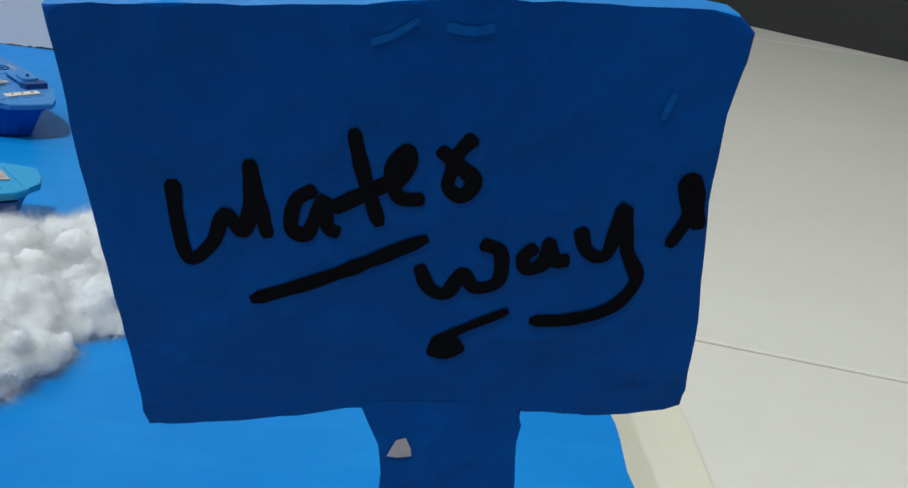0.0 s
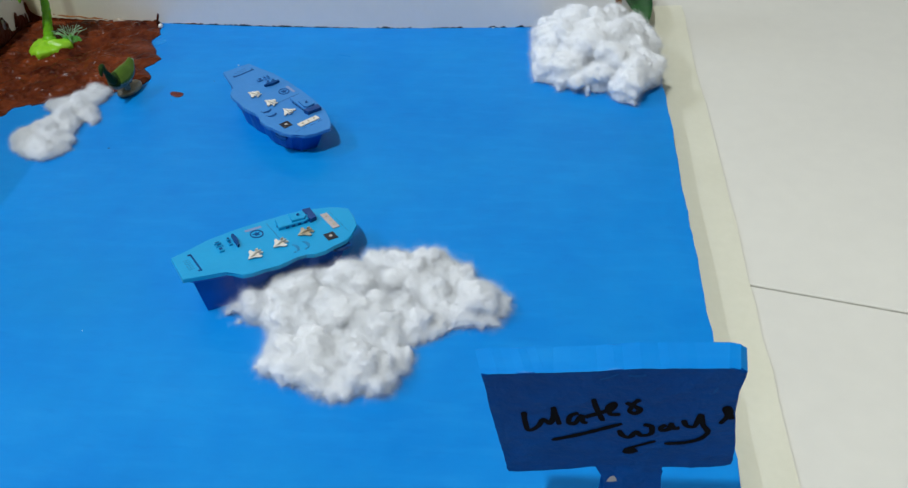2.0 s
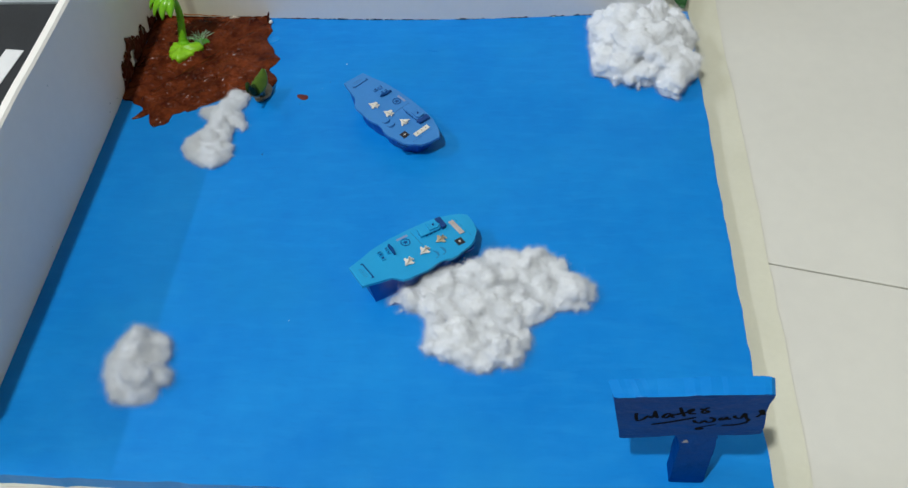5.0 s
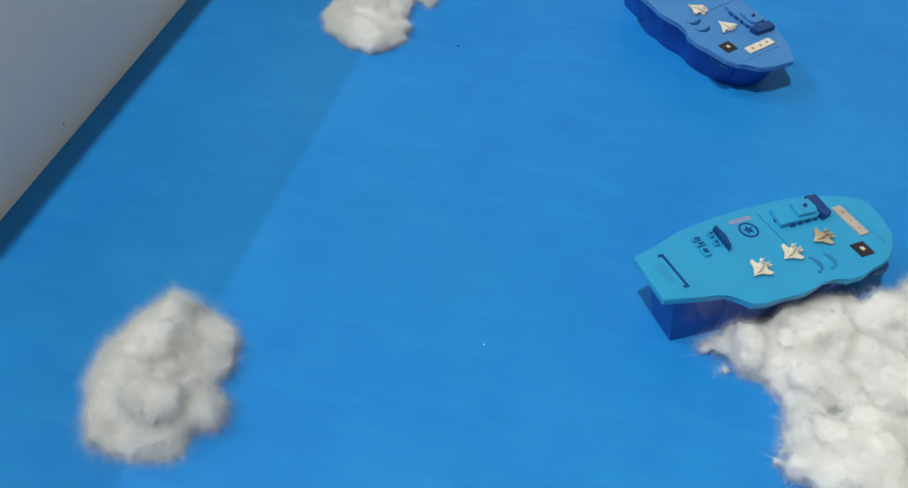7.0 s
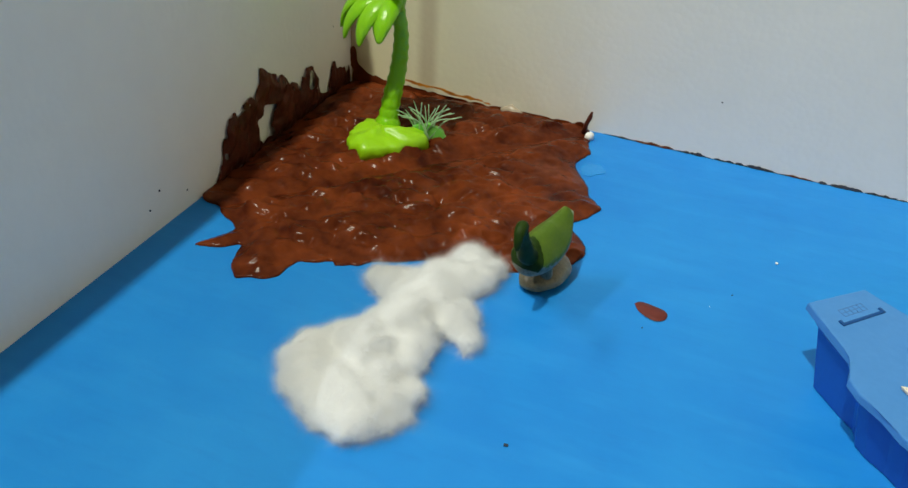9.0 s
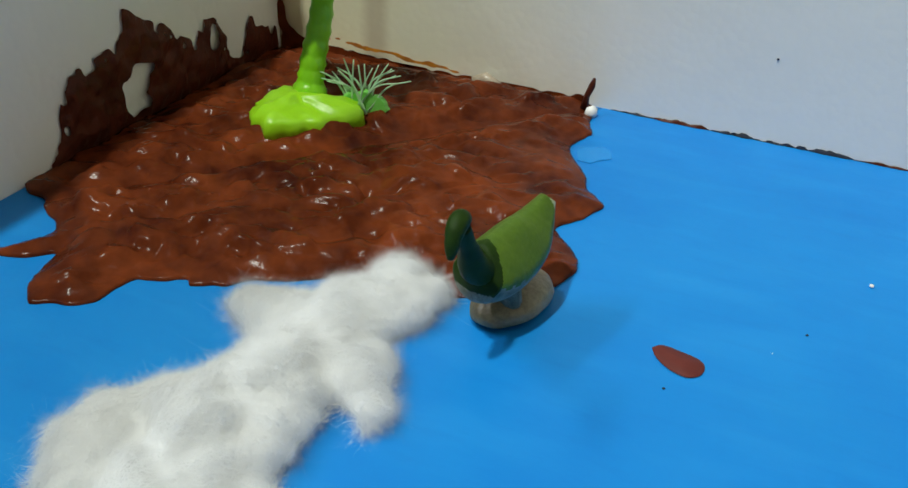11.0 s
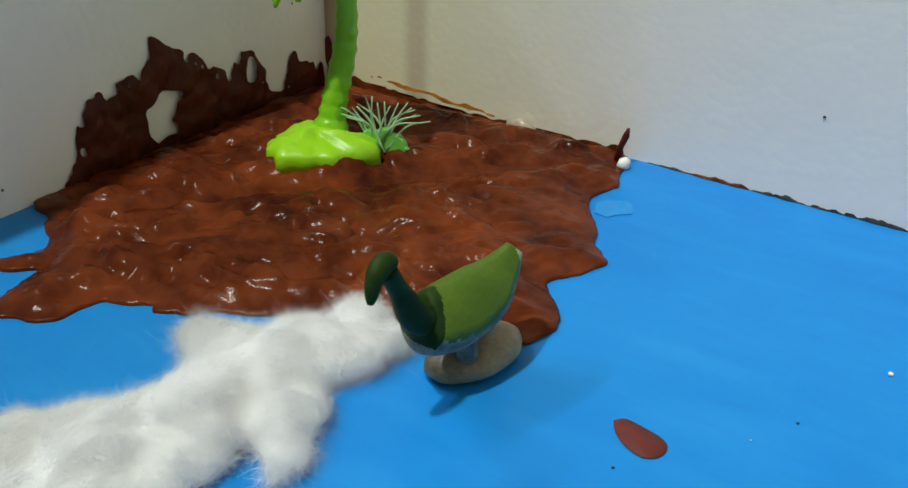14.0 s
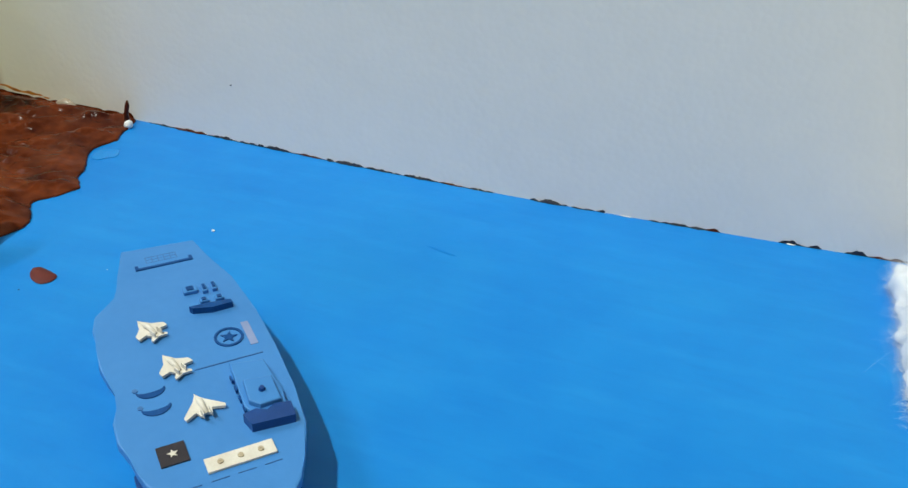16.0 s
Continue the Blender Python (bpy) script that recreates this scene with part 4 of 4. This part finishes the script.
def ring(r0, r1, z0, z1, n=28):
    bm = bmesh.new()
    v = [[bm.verts.new((r * math.cos(a), r * math.sin(a), z)) for a in np.linspace(0, 2 * math.pi, n, endpoint=False)] for r, z in ((r0, z0), (r0, z1), (r1, z1), (r1, z0))]
    for a, b in zip(v, v[1:] + v[:1]):
        for k in range(n):
            bm.faces.new((a[k - 1], a[k], b[k], b[k - 1]))
    return bm


def moved(bm, x, y, z=0.0, turn=0.0):
    bmesh.ops.transform(bm, matrix=pose(x, y, z, 0, 0, turn), verts=bm.verts)
    return bm


def ship(at, turn, pitch, scale, top, deck_mat, faint, plane_mats, delta, flare, label):
    s = thing("toy_ship", (*at, 0.0004), label, "toy ship", "toy aircraft carriers", turn, (scale, scale, scale))
    s.matrix_basis = pose(*at, 0.0004, 0, pitch, turn) @ Matrix.Diagonal((scale, scale, scale, 1))
    h = top / scale
    mid = np.mean(DECK_RIM, axis=0)
    belly = [(mid[0] + (a - mid[0]) * 0.91, mid[1] + (b - mid[1]) * 0.82) for a, b in DECK_RIM]
    bm = prism(belly, 0.0, h - 0.0028, taper=flare)
    # the deck slopes down towards the stern, the keel lies level
    for v in bm.verts:
        if v.co.z < 0.001:
            v.co.z = v.co.x * math.tan(radians(pitch))
    part("hull", bm, HULL, s, "deep royal blue hull")
    sponson = [(mid[0] + (a - mid[0]) * 0.97, mid[1] + (b - mid[1]) * 0.90) for a, b in DECK_RIM]
    part("sponson", prism(sponson, h - 0.0045, h - 0.0022, taper=0.92), HULL, s, "dark blue ledge under the deck")
    part("deck", prism(DECK_RIM, h - 0.0022, h, bevel=0.0005), deck_mat, s, "pale blue flight deck")
    e = 0.00025
    # bow barrier line with its end hooks
    part("bow_bar", box(-0.0004, 0.0004, -0.0068, 0.0068, h, h + e), MARK, s)
    for y in (-0.0066, 0.0066):
        part("bar_hook", box(-0.0014, 0.0004, y - 0.0004, y + 0.0004, h, h + e * 1.3), MARK, s)
    for k in range(6):
        part("bow_mark", box(-0.0046, -0.0022, -0.0040 + k * 0.0015, -0.0038 + k * 0.0015, h, h + e * 0.2), faint, s)
    for x in (-0.0046, -0.0034, -0.0022):
        part("bow_mark", box(x - 0.0001, x + 0.0001, -0.0040, 0.0036, h, h + e * 0.15), faint, s)
    part("faded_sticker", box(0.0295, 0.0380, 0.0106, 0.0123, h, h + e * 0.4), PATCH, s, "pale faded sticker at the deck edge")
    # forward deck houses
    for x, y, dx, dy, up in ((0.0135, 0.0030, 0.0012, 0.0017, 0.0010), (0.0140, 0.0062, 0.0016, 0.0006, 0.0010), (0.0140, 0.0085, 0.0016, 0.0006, 0.0010), (0.0190, 0.0050, 0.0008, 0.0010, 0.0012), (0.0195, 0.0085, 0.0008, 0.0010, 0.0014)):
        house = part("deck_house", box(x - dx, x + dx, y - dy, y + dy, h, h + up, 0.0002), deck_mat, s)
        part("slot", box(x - dx * 0.6, x + dx * 0.6, y - dy * 0.5, y + dy * 0.5, h + up, h + up + e), MARK, house)
    part("crane", prism([(0.0212, 0.0010), (0.0222, 0.0016), (0.0234, 0.0060), (0.0232, 0.0108), (0.0220, 0.0106), (0.0214, 0.0060)], h, h + 0.0017), MARK, s, "navy crane arm")
    # roundel
    part("roundel", moved(ring(0.0027, 0.0033, h, h + e), 0.0335, 0.0068), MARK, s, "navy ring")
    part("star", moved(prism(star(0.0020, 0.3), h, h + e), 0.0335, 0.0068), MARK, s, "navy star")
    part("deck_seam", box(0.0412, 0.0415, -0.0030, 0.0122, h, h + e * 0.7), faint, s)
    # island tower
    tower = part("tower", prism([(0.0440, 0.0040), (0.0580, 0.0032), (0.0625, 0.0050), (0.0625, 0.0112), (0.0560, 0.0118), (0.0455, 0.0112)], h, h + 0.0018, bevel=0.0003), deck_mat, s, "stepped bridge tower")
    part("bridge", prism([(0.0515, 0.0048), (0.0580, 0.0042), (0.0600, 0.0060), (0.0598, 0.0105), (0.0525, 0.0108)], h + 0.0018, h + 0.0031, bevel=0.0003), deck_mat, tower)
    # shade behind the tower, put in as a dark navy piece
    part("tower_shade", prism([(0.0605, 0.0022), (0.0640, 0.0030), (0.0648, 0.0118), (0.0608, 0.0122), (0.0600, 0.0090), (0.0612, 0.0070), (0.0600, 0.0050)], h, h + 0.0023), HULL_DARK, tower, "dark blue piece imitating shade on the aft side")
    part("mast", tube([(0.0560, 0.0076, h + 0.0031), (0.0562, 0.0076, h + 0.0040)], [0.0008, 0.0005], 8), HULL_DARK, tower)
    for k in range(4):
        part("window", box(0.0475 + k * 0.0032, 0.0492 + k * 0.0032, 0.0030, 0.0034, h + 0.0005, h + 0.0013), MARK, tower)
    part("radar", moved(ring(0.0006, 0.0012, h, h + e * 1.5, 14), 0.0455, 0.0072), MARK, s)
    # catapult arcs and lift
    for x in (0.0445, 0.0500):
        arc = [(x - 0.0008 + 0.0030 * math.cos(a) * 0.85, -0.0128 + 0.0030 * math.sin(a)) for a in np.linspace(-1.5, 1.5, 12)]
        arc += [(x - 0.0008 + 0.0030 * math.cos(a) * 0.32, -0.0128 + 0.0028 * math.sin(a)) for a in np.linspace(1.5, -1.5, 12)]
        part("arc_mark", prism(arc, h, h + e), faint if not delta else MARK, s)
        part("arc_mark", moved(ring(0.0001, 0.0006, h, h + e * 0.8, 10), x - 0.0016, -0.0158), faint, s)
    part("lift", box(0.0608, 0.0662, -0.0155, -0.0100, h, h + e * 1.4), LIFT, s, "dark brown square lift")
    part("lift_mark", moved(prism(star(0.0011, 0.7), h + e * 1.4, h + e * 2.2), 0.0635, -0.0127), IVORY, s)
    pad = part("stern_panel", box(0.0675, 0.0712, -0.0078, 0.0058, h, h + 0.0006, 0.0001), plane_mats[3], s, "ivory strip with rivets")
    for y in (-0.0050, -0.0010, 0.0030):
        part("rivet", moved(ring(0.0001, 0.0006, h + 0.0006, h + 0.0009, 10), 0.0694, y), BRASSY, pad)
    for k in range(4):
        part("deck_line", box(0.0730, 0.0732, -0.0130 + k * 0.0052, -0.0095 + k * 0.0052, h, h + e * 0.6), faint, s)
    part("side_platform", prism([(0.0620, -0.0170), (0.0700, -0.0165), (0.0712, -0.0188), (0.0690, -0.0203), (0.0632, -0.0204), (0.0618, -0.0190)], h - 0.0046, h - 0.0030), HULL_DARK, s, "dark side platform")
    # aircraft
    for (x, y, a), m in zip(((0.0250, -0.0090, 205), (0.0390, -0.0068, 200), (0.0537, -0.0045, 188)), plane_mats):
        swept = delta and x > 0.05
        form = plane_outline(1.02) if not swept else DELTA
        jet = part("jet", moved(prism(form, h + 0.0004, h + 0.0011, taper=0.94), x, y, 0, a), m, s, "small delta-winged ivory jet" if swept else "small ivory jet")
        part("pylon", moved(box(-0.0010, 0.0012, -0.0005, 0.0005, h, h + 0.0004), x, y, 0, a), m, jet)
        part("canopy", moved(tube([(0.0042, 0, h + 0.0009), (0.0024, 0, h + 0.0012), (0.0008, 0, h + 0.0017), (-0.0026, 0, h + 0.0013)], [0.0001, 0.0003, 0.0008, 0.0004], 8), x, y, 0, a), BRASSY if m is BRASSY else m, jet, "", True)
        part("cockpit", moved(ring(0.0001, 0.0005, h + 0.0016, h + 0.0019, 8), x + 0.0002 * math.cos(radians(a)), y + 0.0002 * math.sin(radians(a))), BRASSY, jet, "brown worn spot")
        for side in (-1, 1):
            part("fin", moved(box(-0.0036, -0.0018, side * 0.0009 - 0.00012, side * 0.0009 + 0.00012, h + 0.0010, h + 0.0024), x, y, 0, a), m, jet)
    return s


ship((-0.1824, 0.1840), 39.2, 5.8, 0.955, 0.0223, DECK_A, MARK_FAINT_A, (IVORY, IVORY, BRASSY, PINKISH), False, (0.88, 0.72), "cyan plastic toy aircraft carrier leaning against the cotton wool")
ship((-0.2068, 0.3624), -42.6, 3.9, 0.955, 0.0197, DECK_B, MARK_FAINT_B, (IVORY, IVORY, IVORY, IVORY), True, (0.88, 0.70), "grey-blue plastic toy aircraft carrier on the blue board")

# ---- sign ----
sign = thing("sign", (0.0010, 0, 0), "blue painted foam sign on a post with black handwriting", "sign", scale=(0.985, 1.0, 1.034))


def face(z):
    """How far forward the leaning face of the sign stands at a height."""
    return 0.0635 - 0.150 * max(0.0, z - 0.05)


PANEL = [(-0.049, 0.0946), (-0.0453, 0.0716), (-0.041, 0.0445), (-0.0315, 0.0463), (-0.0221, 0.0485), (-0.0163, 0.05), (0.0061, 0.0523), (0.0112, 0.0518), (0.0171, 0.0522), (0.0258, 0.0548), (0.0237, 0.0696), (0.0212, 0.0821), (0.0204, 0.0917), (0.0209, 0.0972), (0.0209, 0.0999), (0.019, 0.1015), (0.0131, 0.1019), (-0.0086, 0.0998), (-0.0293, 0.0969), (-0.0466, 0.0953)]


def front(z):
    """The panel's flat face, leaning back."""
    return 0.0635 - 0.150 * (z - 0.05)


def board_slab(outline, deep, name, label, seed, face, flare=0.0):
    """A foam board piece with a painted, lightly dented face and softened rim."""
    rim = ragged(outline, 0.0022, 0.0005, seed)
    bm = bmesh.new()
    fr = [bm.verts.new((x, face(z), z)) for x, z in rim]
    # the cut edges run outwards behind the upper corners
    wide = [x - flare * max(0.0, (z - 0.06) / 0.035) ** 2 * (1.0 if x < -0.03 else -0.45 if x > 0.012 else 0.0) for x, z in rim]
    bk = [bm.verts.new((w, face(z) + deep, z)) for w, (x, z) in zip(wide, rim)]
    f0, f1 = bm.faces.new(fr), bm.faces.new(bk[::-1])
    for k in range(len(fr)):
        bm.faces.new((fr[k - 1], fr[k], bk[k], bk[k - 1]))
    edges = [e for e in f0.edges] + [e for e in f1.edges]
    bmesh.ops.bevel(bm, geom=edges, offset=0.0006, segments=2, affect="EDGES", profile=0.5)
    ob = part(name, bm, SIGN_BLUE_SHADED, sign, label)
    # painted light: upward top faces take the lighter board blue, as if lit from above
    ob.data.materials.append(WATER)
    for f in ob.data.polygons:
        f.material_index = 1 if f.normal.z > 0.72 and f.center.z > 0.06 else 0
    return ob


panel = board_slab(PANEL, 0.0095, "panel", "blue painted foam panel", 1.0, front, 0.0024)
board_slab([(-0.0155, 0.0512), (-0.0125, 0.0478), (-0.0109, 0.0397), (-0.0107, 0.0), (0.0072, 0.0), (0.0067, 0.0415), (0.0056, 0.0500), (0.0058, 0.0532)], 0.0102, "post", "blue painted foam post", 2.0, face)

STROKES = {
    "W": [[(-0.0368, 0.0782), (-0.0364, 0.0735), (-0.0352, 0.0689), (-0.0326, 0.0711), (-0.0312, 0.0748), (-0.0292, 0.0729), (-0.0284, 0.0766), (-0.0286, 0.0813)], [(-0.0286, 0.0813), (-0.0276, 0.0767), (-0.0264, 0.0724)]],
    "a": [[(-0.0214, 0.0788), (-0.0235, 0.0772), (-0.0239, 0.0740), (-0.0221, 0.0735), (-0.0205, 0.0776), (-0.0199, 0.0745), (-0.0185, 0.0739)]],
    "t": [[(-0.0179, 0.0859), (-0.0164, 0.0809), (-0.0142, 0.0752)], [(-0.0197, 0.0766), (-0.0164, 0.0787), (-0.0133, 0.0806)]],
    "e": [[(-0.0132, 0.0798), (-0.0116, 0.0828), (-0.0121, 0.0841), (-0.0134, 0.0819), (-0.0125, 0.0789), (-0.0096, 0.0789)]],
    "r": [[(-0.0088, 0.0848), (-0.0071, 0.0834), (-0.0073, 0.0807), (-0.0056, 0.0798), (-0.0046, 0.0817), (-0.0068, 0.0838), (-0.0051, 0.0866)]],
    "w": [[(-0.0094, 0.0710), (-0.0079, 0.0682), (-0.0058, 0.0677), (-0.0043, 0.0705), (-0.0027, 0.0688), (-0.0001, 0.0699), (-0.0004, 0.0736), (-0.0028, 0.0744)]],
    "a second": [[(0.0036, 0.0748), (0.0023, 0.0732), (0.0029, 0.0718), (0.0047, 0.0728), (0.0049, 0.0754), (0.0059, 0.0733), (0.0076, 0.0735)]],
    "y": [[(0.0080, 0.0776), (0.0093, 0.0748), (0.0116, 0.0747), (0.0123, 0.0803), (0.0138, 0.0754), (0.0157, 0.0719), (0.0138, 0.0681), (0.0095, 0.0659), (0.0044, 0.0651)]],
    "s": [[(0.0183, 0.0763), (0.0195, 0.0804), (0.0183, 0.0836), (0.0192, 0.0843), (0.0203, 0.0814), (0.0210, 0.0788)]],
    "underline": [[(-0.0283, 0.0643), (-0.0197, 0.0682), (-0.0087, 0.0744)]],
    "short underline": [[(-0.0063, 0.0612), (-0.0032, 0.0632), (0.0018, 0.0662)]],
    "dot": [[(-0.0070, 0.0606), (-0.0051, 0.0603), (-0.0034, 0.0616)]],
}


def stroke(points, half, seed):
    """A flat marker line of uneven width lying on the panel's face."""
    pts = smoothed(points, 7)
    verts, faces = [], []
    n = len(pts)
    for k, p in enumerate(pts):
        d = pts[min(k + 1, n - 1)] - pts[max(k - 1, 0)]
        d = d / (np.linalg.norm(d) + 1e-9)
        w = half * (1 + 0.22 * noise.noise((p[0] * 500, p[1] * 500, seed)))
        if k == 0 or k == n - 1:
            w *= 0.55
        q = np.array((-d[1], d[0])) * w
        for s in (-1, 1):
            verts.append((p[0] + s * q[0], front(p[1] + s * q[1]) - 0.00010 - 0.000005 * seed - 0.0000005 * k, p[1] + s * q[1]))
    for k in range(n - 1):
        a = 2 * k
        faces.append((a, a + 1, a + 3, a + 2))
    return verts, faces


for seed, (letter, lines) in enumerate(STROKES.items()):
    verts, faces = [], []
    for line_points in lines:
        v, f = stroke(line_points, {"dot": 0.00155, "underline": 0.00085, "short underline": 0.0006}.get(letter, 0.00085), seed + 0.5 * lines.index(line_points))
        faces += [tuple(len(verts) + i for i in q) for q in f]
        verts += v
    mesh_object("handwriting", verts, faces, INK, panel, "black marker stroke of the words Water ways")
for crack_line, half in (([(-0.0116, 0.0468), (-0.0104, 0.0459), (-0.0090, 0.0462)], 0.00032), ([(-0.0086, 0.0452), (-0.0072, 0.0446), (-0.0058, 0.0458)], 0.00022), ([(-0.0060, 0.0420), (-0.0050, 0.0408)], 0.0002)):
    v, f = stroke(crack_line, half, 3.0)
    mesh_object("crack", v, f, INK, panel, "dark crack in the foam where panel meets post")
SCUFF = material("scuffed_blue_paint", (0.005, 0.082, 0.35), 0.6, (0.0015, 0.056, 0.28), 520, 0.4, spec=0.06)
for scuff_line, half in (([(-0.0168, 0.0948), (-0.0146, 0.0958), (-0.0122, 0.0976)], 0.00035), ([(-0.0095, 0.0972), (-0.0070, 0.0970), (-0.0048, 0.0976)], 0.00045), ([(-0.0160, 0.0600), (-0.0157, 0.0606)], 0.00016), ([(0.0140, 0.0905), (0.0146, 0.0935)], 0.0004)):
    v, f = stroke(scuff_line, half, 5.0)
    mesh_object("scuff", v, f, SCUFF, panel, "pale scuff in the blue paint")
chip = mesh_object("torn_patch", [(x, face(z) - 0.0003, z) for x, z in ((-0.0105, 0.0438), (-0.0091, 0.0437), (-0.0073, 0.0441), (-0.0075, 0.0452), (-0.0083, 0.0467), (-0.0095, 0.0462))], [list(range(6))], PAPER, panel, "pale torn patch")

# ---- small things on the board ----
rim = smoothed([(-0.2591, 0.3717), (-0.2577, 0.3730), (-0.2541, 0.3725), (-0.2507, 0.3715), (-0.2498, 0.3698), (-0.2503, 0.3676), (-0.2523, 0.3663), (-0.2553, 0.3672), (-0.2578, 0.3693), (-0.2591, 0.3717)], 4)[:-1]
c = np.mean(rim, axis=0)
verts = [(p[0], p[1], 0.0002) for p in rim] + [(c[0] + (p[0] - c[0]) * 0.93, c[1] + (p[1] - c[1]) * 0.93, 0.0005) for p in rim] + [(c[0], c[1], 0.0006)]
n = len(rim)
faces = [(k, (k + 1) % n, n + (k + 1) % n, n + k) for k in range(n)] + [(n + k, n + (k + 1) % n, 2 * n) for k in range(n)]
tagged(mesh_object("petal", verts, faces, PETAL, smooth=True), "flat red-brown petal lying on the blue board", "petal")

FILM = material("dried_glue_film", (0.018, 0.250, 0.67), 0.25, (0.009, 0.224, 0.65), 260, 0.6, 0.3, 300, spec=0.3)
film = part("glue_smear", prism(ragged([(-0.2925, 0.4425), (-0.2868, 0.4455), (-0.2845, 0.4400), (-0.2895, 0.4365)], 0.0006, 0.0022, 5.0), 0.0, 0.00006), FILM)
film.matrix_basis = pose(0, 0, 0.0001)
tagged(film, "thin clear dried glue smear on the blue board", "glue")

CRUMB = box(-0.0004, 0.0004, -0.0004, 0.0004, 0.0, 0.0005, 0.0002)
crumb = part("crumb", CRUMB, WHITE, None, "", True)
crumb.matrix_basis = pose(-0.2250, 0.4085, 0.0001)
tagged(crumb, "tiny white foam crumb on the blue board", "crumb", "foam crumbs")
for x, y in ((-0.2300, 0.1630), (-0.2400, 0.3790)):
    small = 0.6 if y < 0.3 else 0.3
    copy_thing(crumb, pose(x, y, 0.0001, 0, 0, 30 * x * 100) @ Matrix.Diagonal((small, small, small, 1)))
speck = part("speck", box(-0.0005, 0.0005, -0.0004, 0.0004, 0.0, 0.0003, 0.0001), SEAM)
speck.matrix_basis = pose(-0.2740, 0.3080, 0.0001)
tagged(speck, "tiny dark speck on the board", "speck", "dark specks")
for y, z in ((0.2900, 0.0800), (0.2150, 0.0070), (0.3500, 0.0120), (0.3450, 0.0080), (0.3620, 0.0060), (0.4560, 0.0270)):
    copy_thing(speck, pose(XW + 0.0001, y, z, 0, 90, 40 * y * 100) @ Matrix.Diagonal((0.6, 0.6, 0.6, 1)))

for x, y in ((-0.2350, 0.3870), (-0.2550, 0.3620)):
    copy_thing(speck, pose(x, y, 0.0001, 0, 0, 50) @ Matrix.Diagonal((0.45, 0.45, 0.6, 1)))
copy_thing(speck, pose(-0.2530, north(-0.2530) - 0.0002, 0.0215, 90, 0, 20) @ Matrix.Diagonal((0.6, 0.6, 0.6, 1)))

SCRATCH = material("worn_blue_paint", (0.009, 0.205, 0.62), 0.6, (0.007, 0.170, 0.54), 300, spec=0.2)
scratch = part("scratch", prism([(-0.0055, 0.0), (-0.0030, 0.0004), (0.0, 0.0005), (0.0040, 0.0003), (0.0055, -0.0001), (0.0020, -0.0005), (-0.0020, -0.0004)], 0.0, 0.00004), SCRATCH)
scratch.matrix_basis = pose(-0.1580, 0.4240, 0.0001, 0, 0, -13)
tagged(scratch, "thin faint scratch in the blue paint", "scratch")

# ---- behind the wall's end ----
stick = thing("orange_stick", (0.0230, 0.4785, GROUND), "short orange stick with a brown tip behind the wall end", "stick")
part("shaft", tube([(0, 0, 0), (0, 0, 0.030), (0, 0, 0.0485)], [0.0028, 0.0028, 0.0026], 12), ORANGE, stick, "", True)
part("tip", tube([(0, 0, 0.0485), (-0.0004, 0, 0.052), (-0.0006, 0, 0.0545)], [0.0021, 0.0017, 0.0006], 12), BARK, stick, "brown tip", True)
bm = bmesh.new()
n = 14
rows = []
for k in range(n + 1):
    s = k / n
    half = 0.0105 * math.sin(math.pi * min(1, s * 0.9 + 0.02)) ** 0.7
    y, z = 0.4745 + 0.085 * s, 0.0015 + 0.002 * math.sin(s * 2.2)
    x = 0.0430 - 0.008 * s
    rows.append([bm.verts.new((x - half, y, z + half * 0.22)), bm.verts.new((x - half * 0.5, y, z + half * 0.06)), bm.verts.new((x, y, z)), bm.verts.new((x + half * 0.5, y, z + half * 0.06)), bm.verts.new((x + half, y, z + half * 0.22))])
for a, b in zip(rows, rows[1:]):
    for k in range(4):
        bm.faces.new((a[k], a[k + 1], b[k + 1], b[k]))
leaf = part("leaf", bm, LEAF, None, "", True)
thick = leaf.modifiers.new("thick", "SOLIDIFY")
thick.thickness = 0.0005
tagged(leaf, "dark green folded leaf behind the cotton wool", "leaf")

# ---- floor tiles ----
SIDE, TURN_F = 0.80, -13.2
tile_mesh = None
for i in range(-4, 5):
    for j in range(-4, 5):
        m = pose(0.0520, 0.2260, GROUND, 0, 0, TURN_F) @ pose((i - 0.5) * SIDE + 0.33, (j + 0.5) * SIDE, 0)
        if max(abs(m.translation.x), abs(m.translation.y)) > 1.95:
            continue
        if tile_mesh is None:
            first = part("tile", box(-SIDE / 2 + 0.0006, SIDE / 2 - 0.0006, -SIDE / 2 + 0.0006, SIDE / 2 - 0.0006, -0.0034, 0.0, 0.0006), TILE, floor)
            tile_mesh = first.data
            first.matrix_basis = m
        else:
            t = new("tile", tile_mesh)
            t.parent = floor
            t.matrix_basis = m
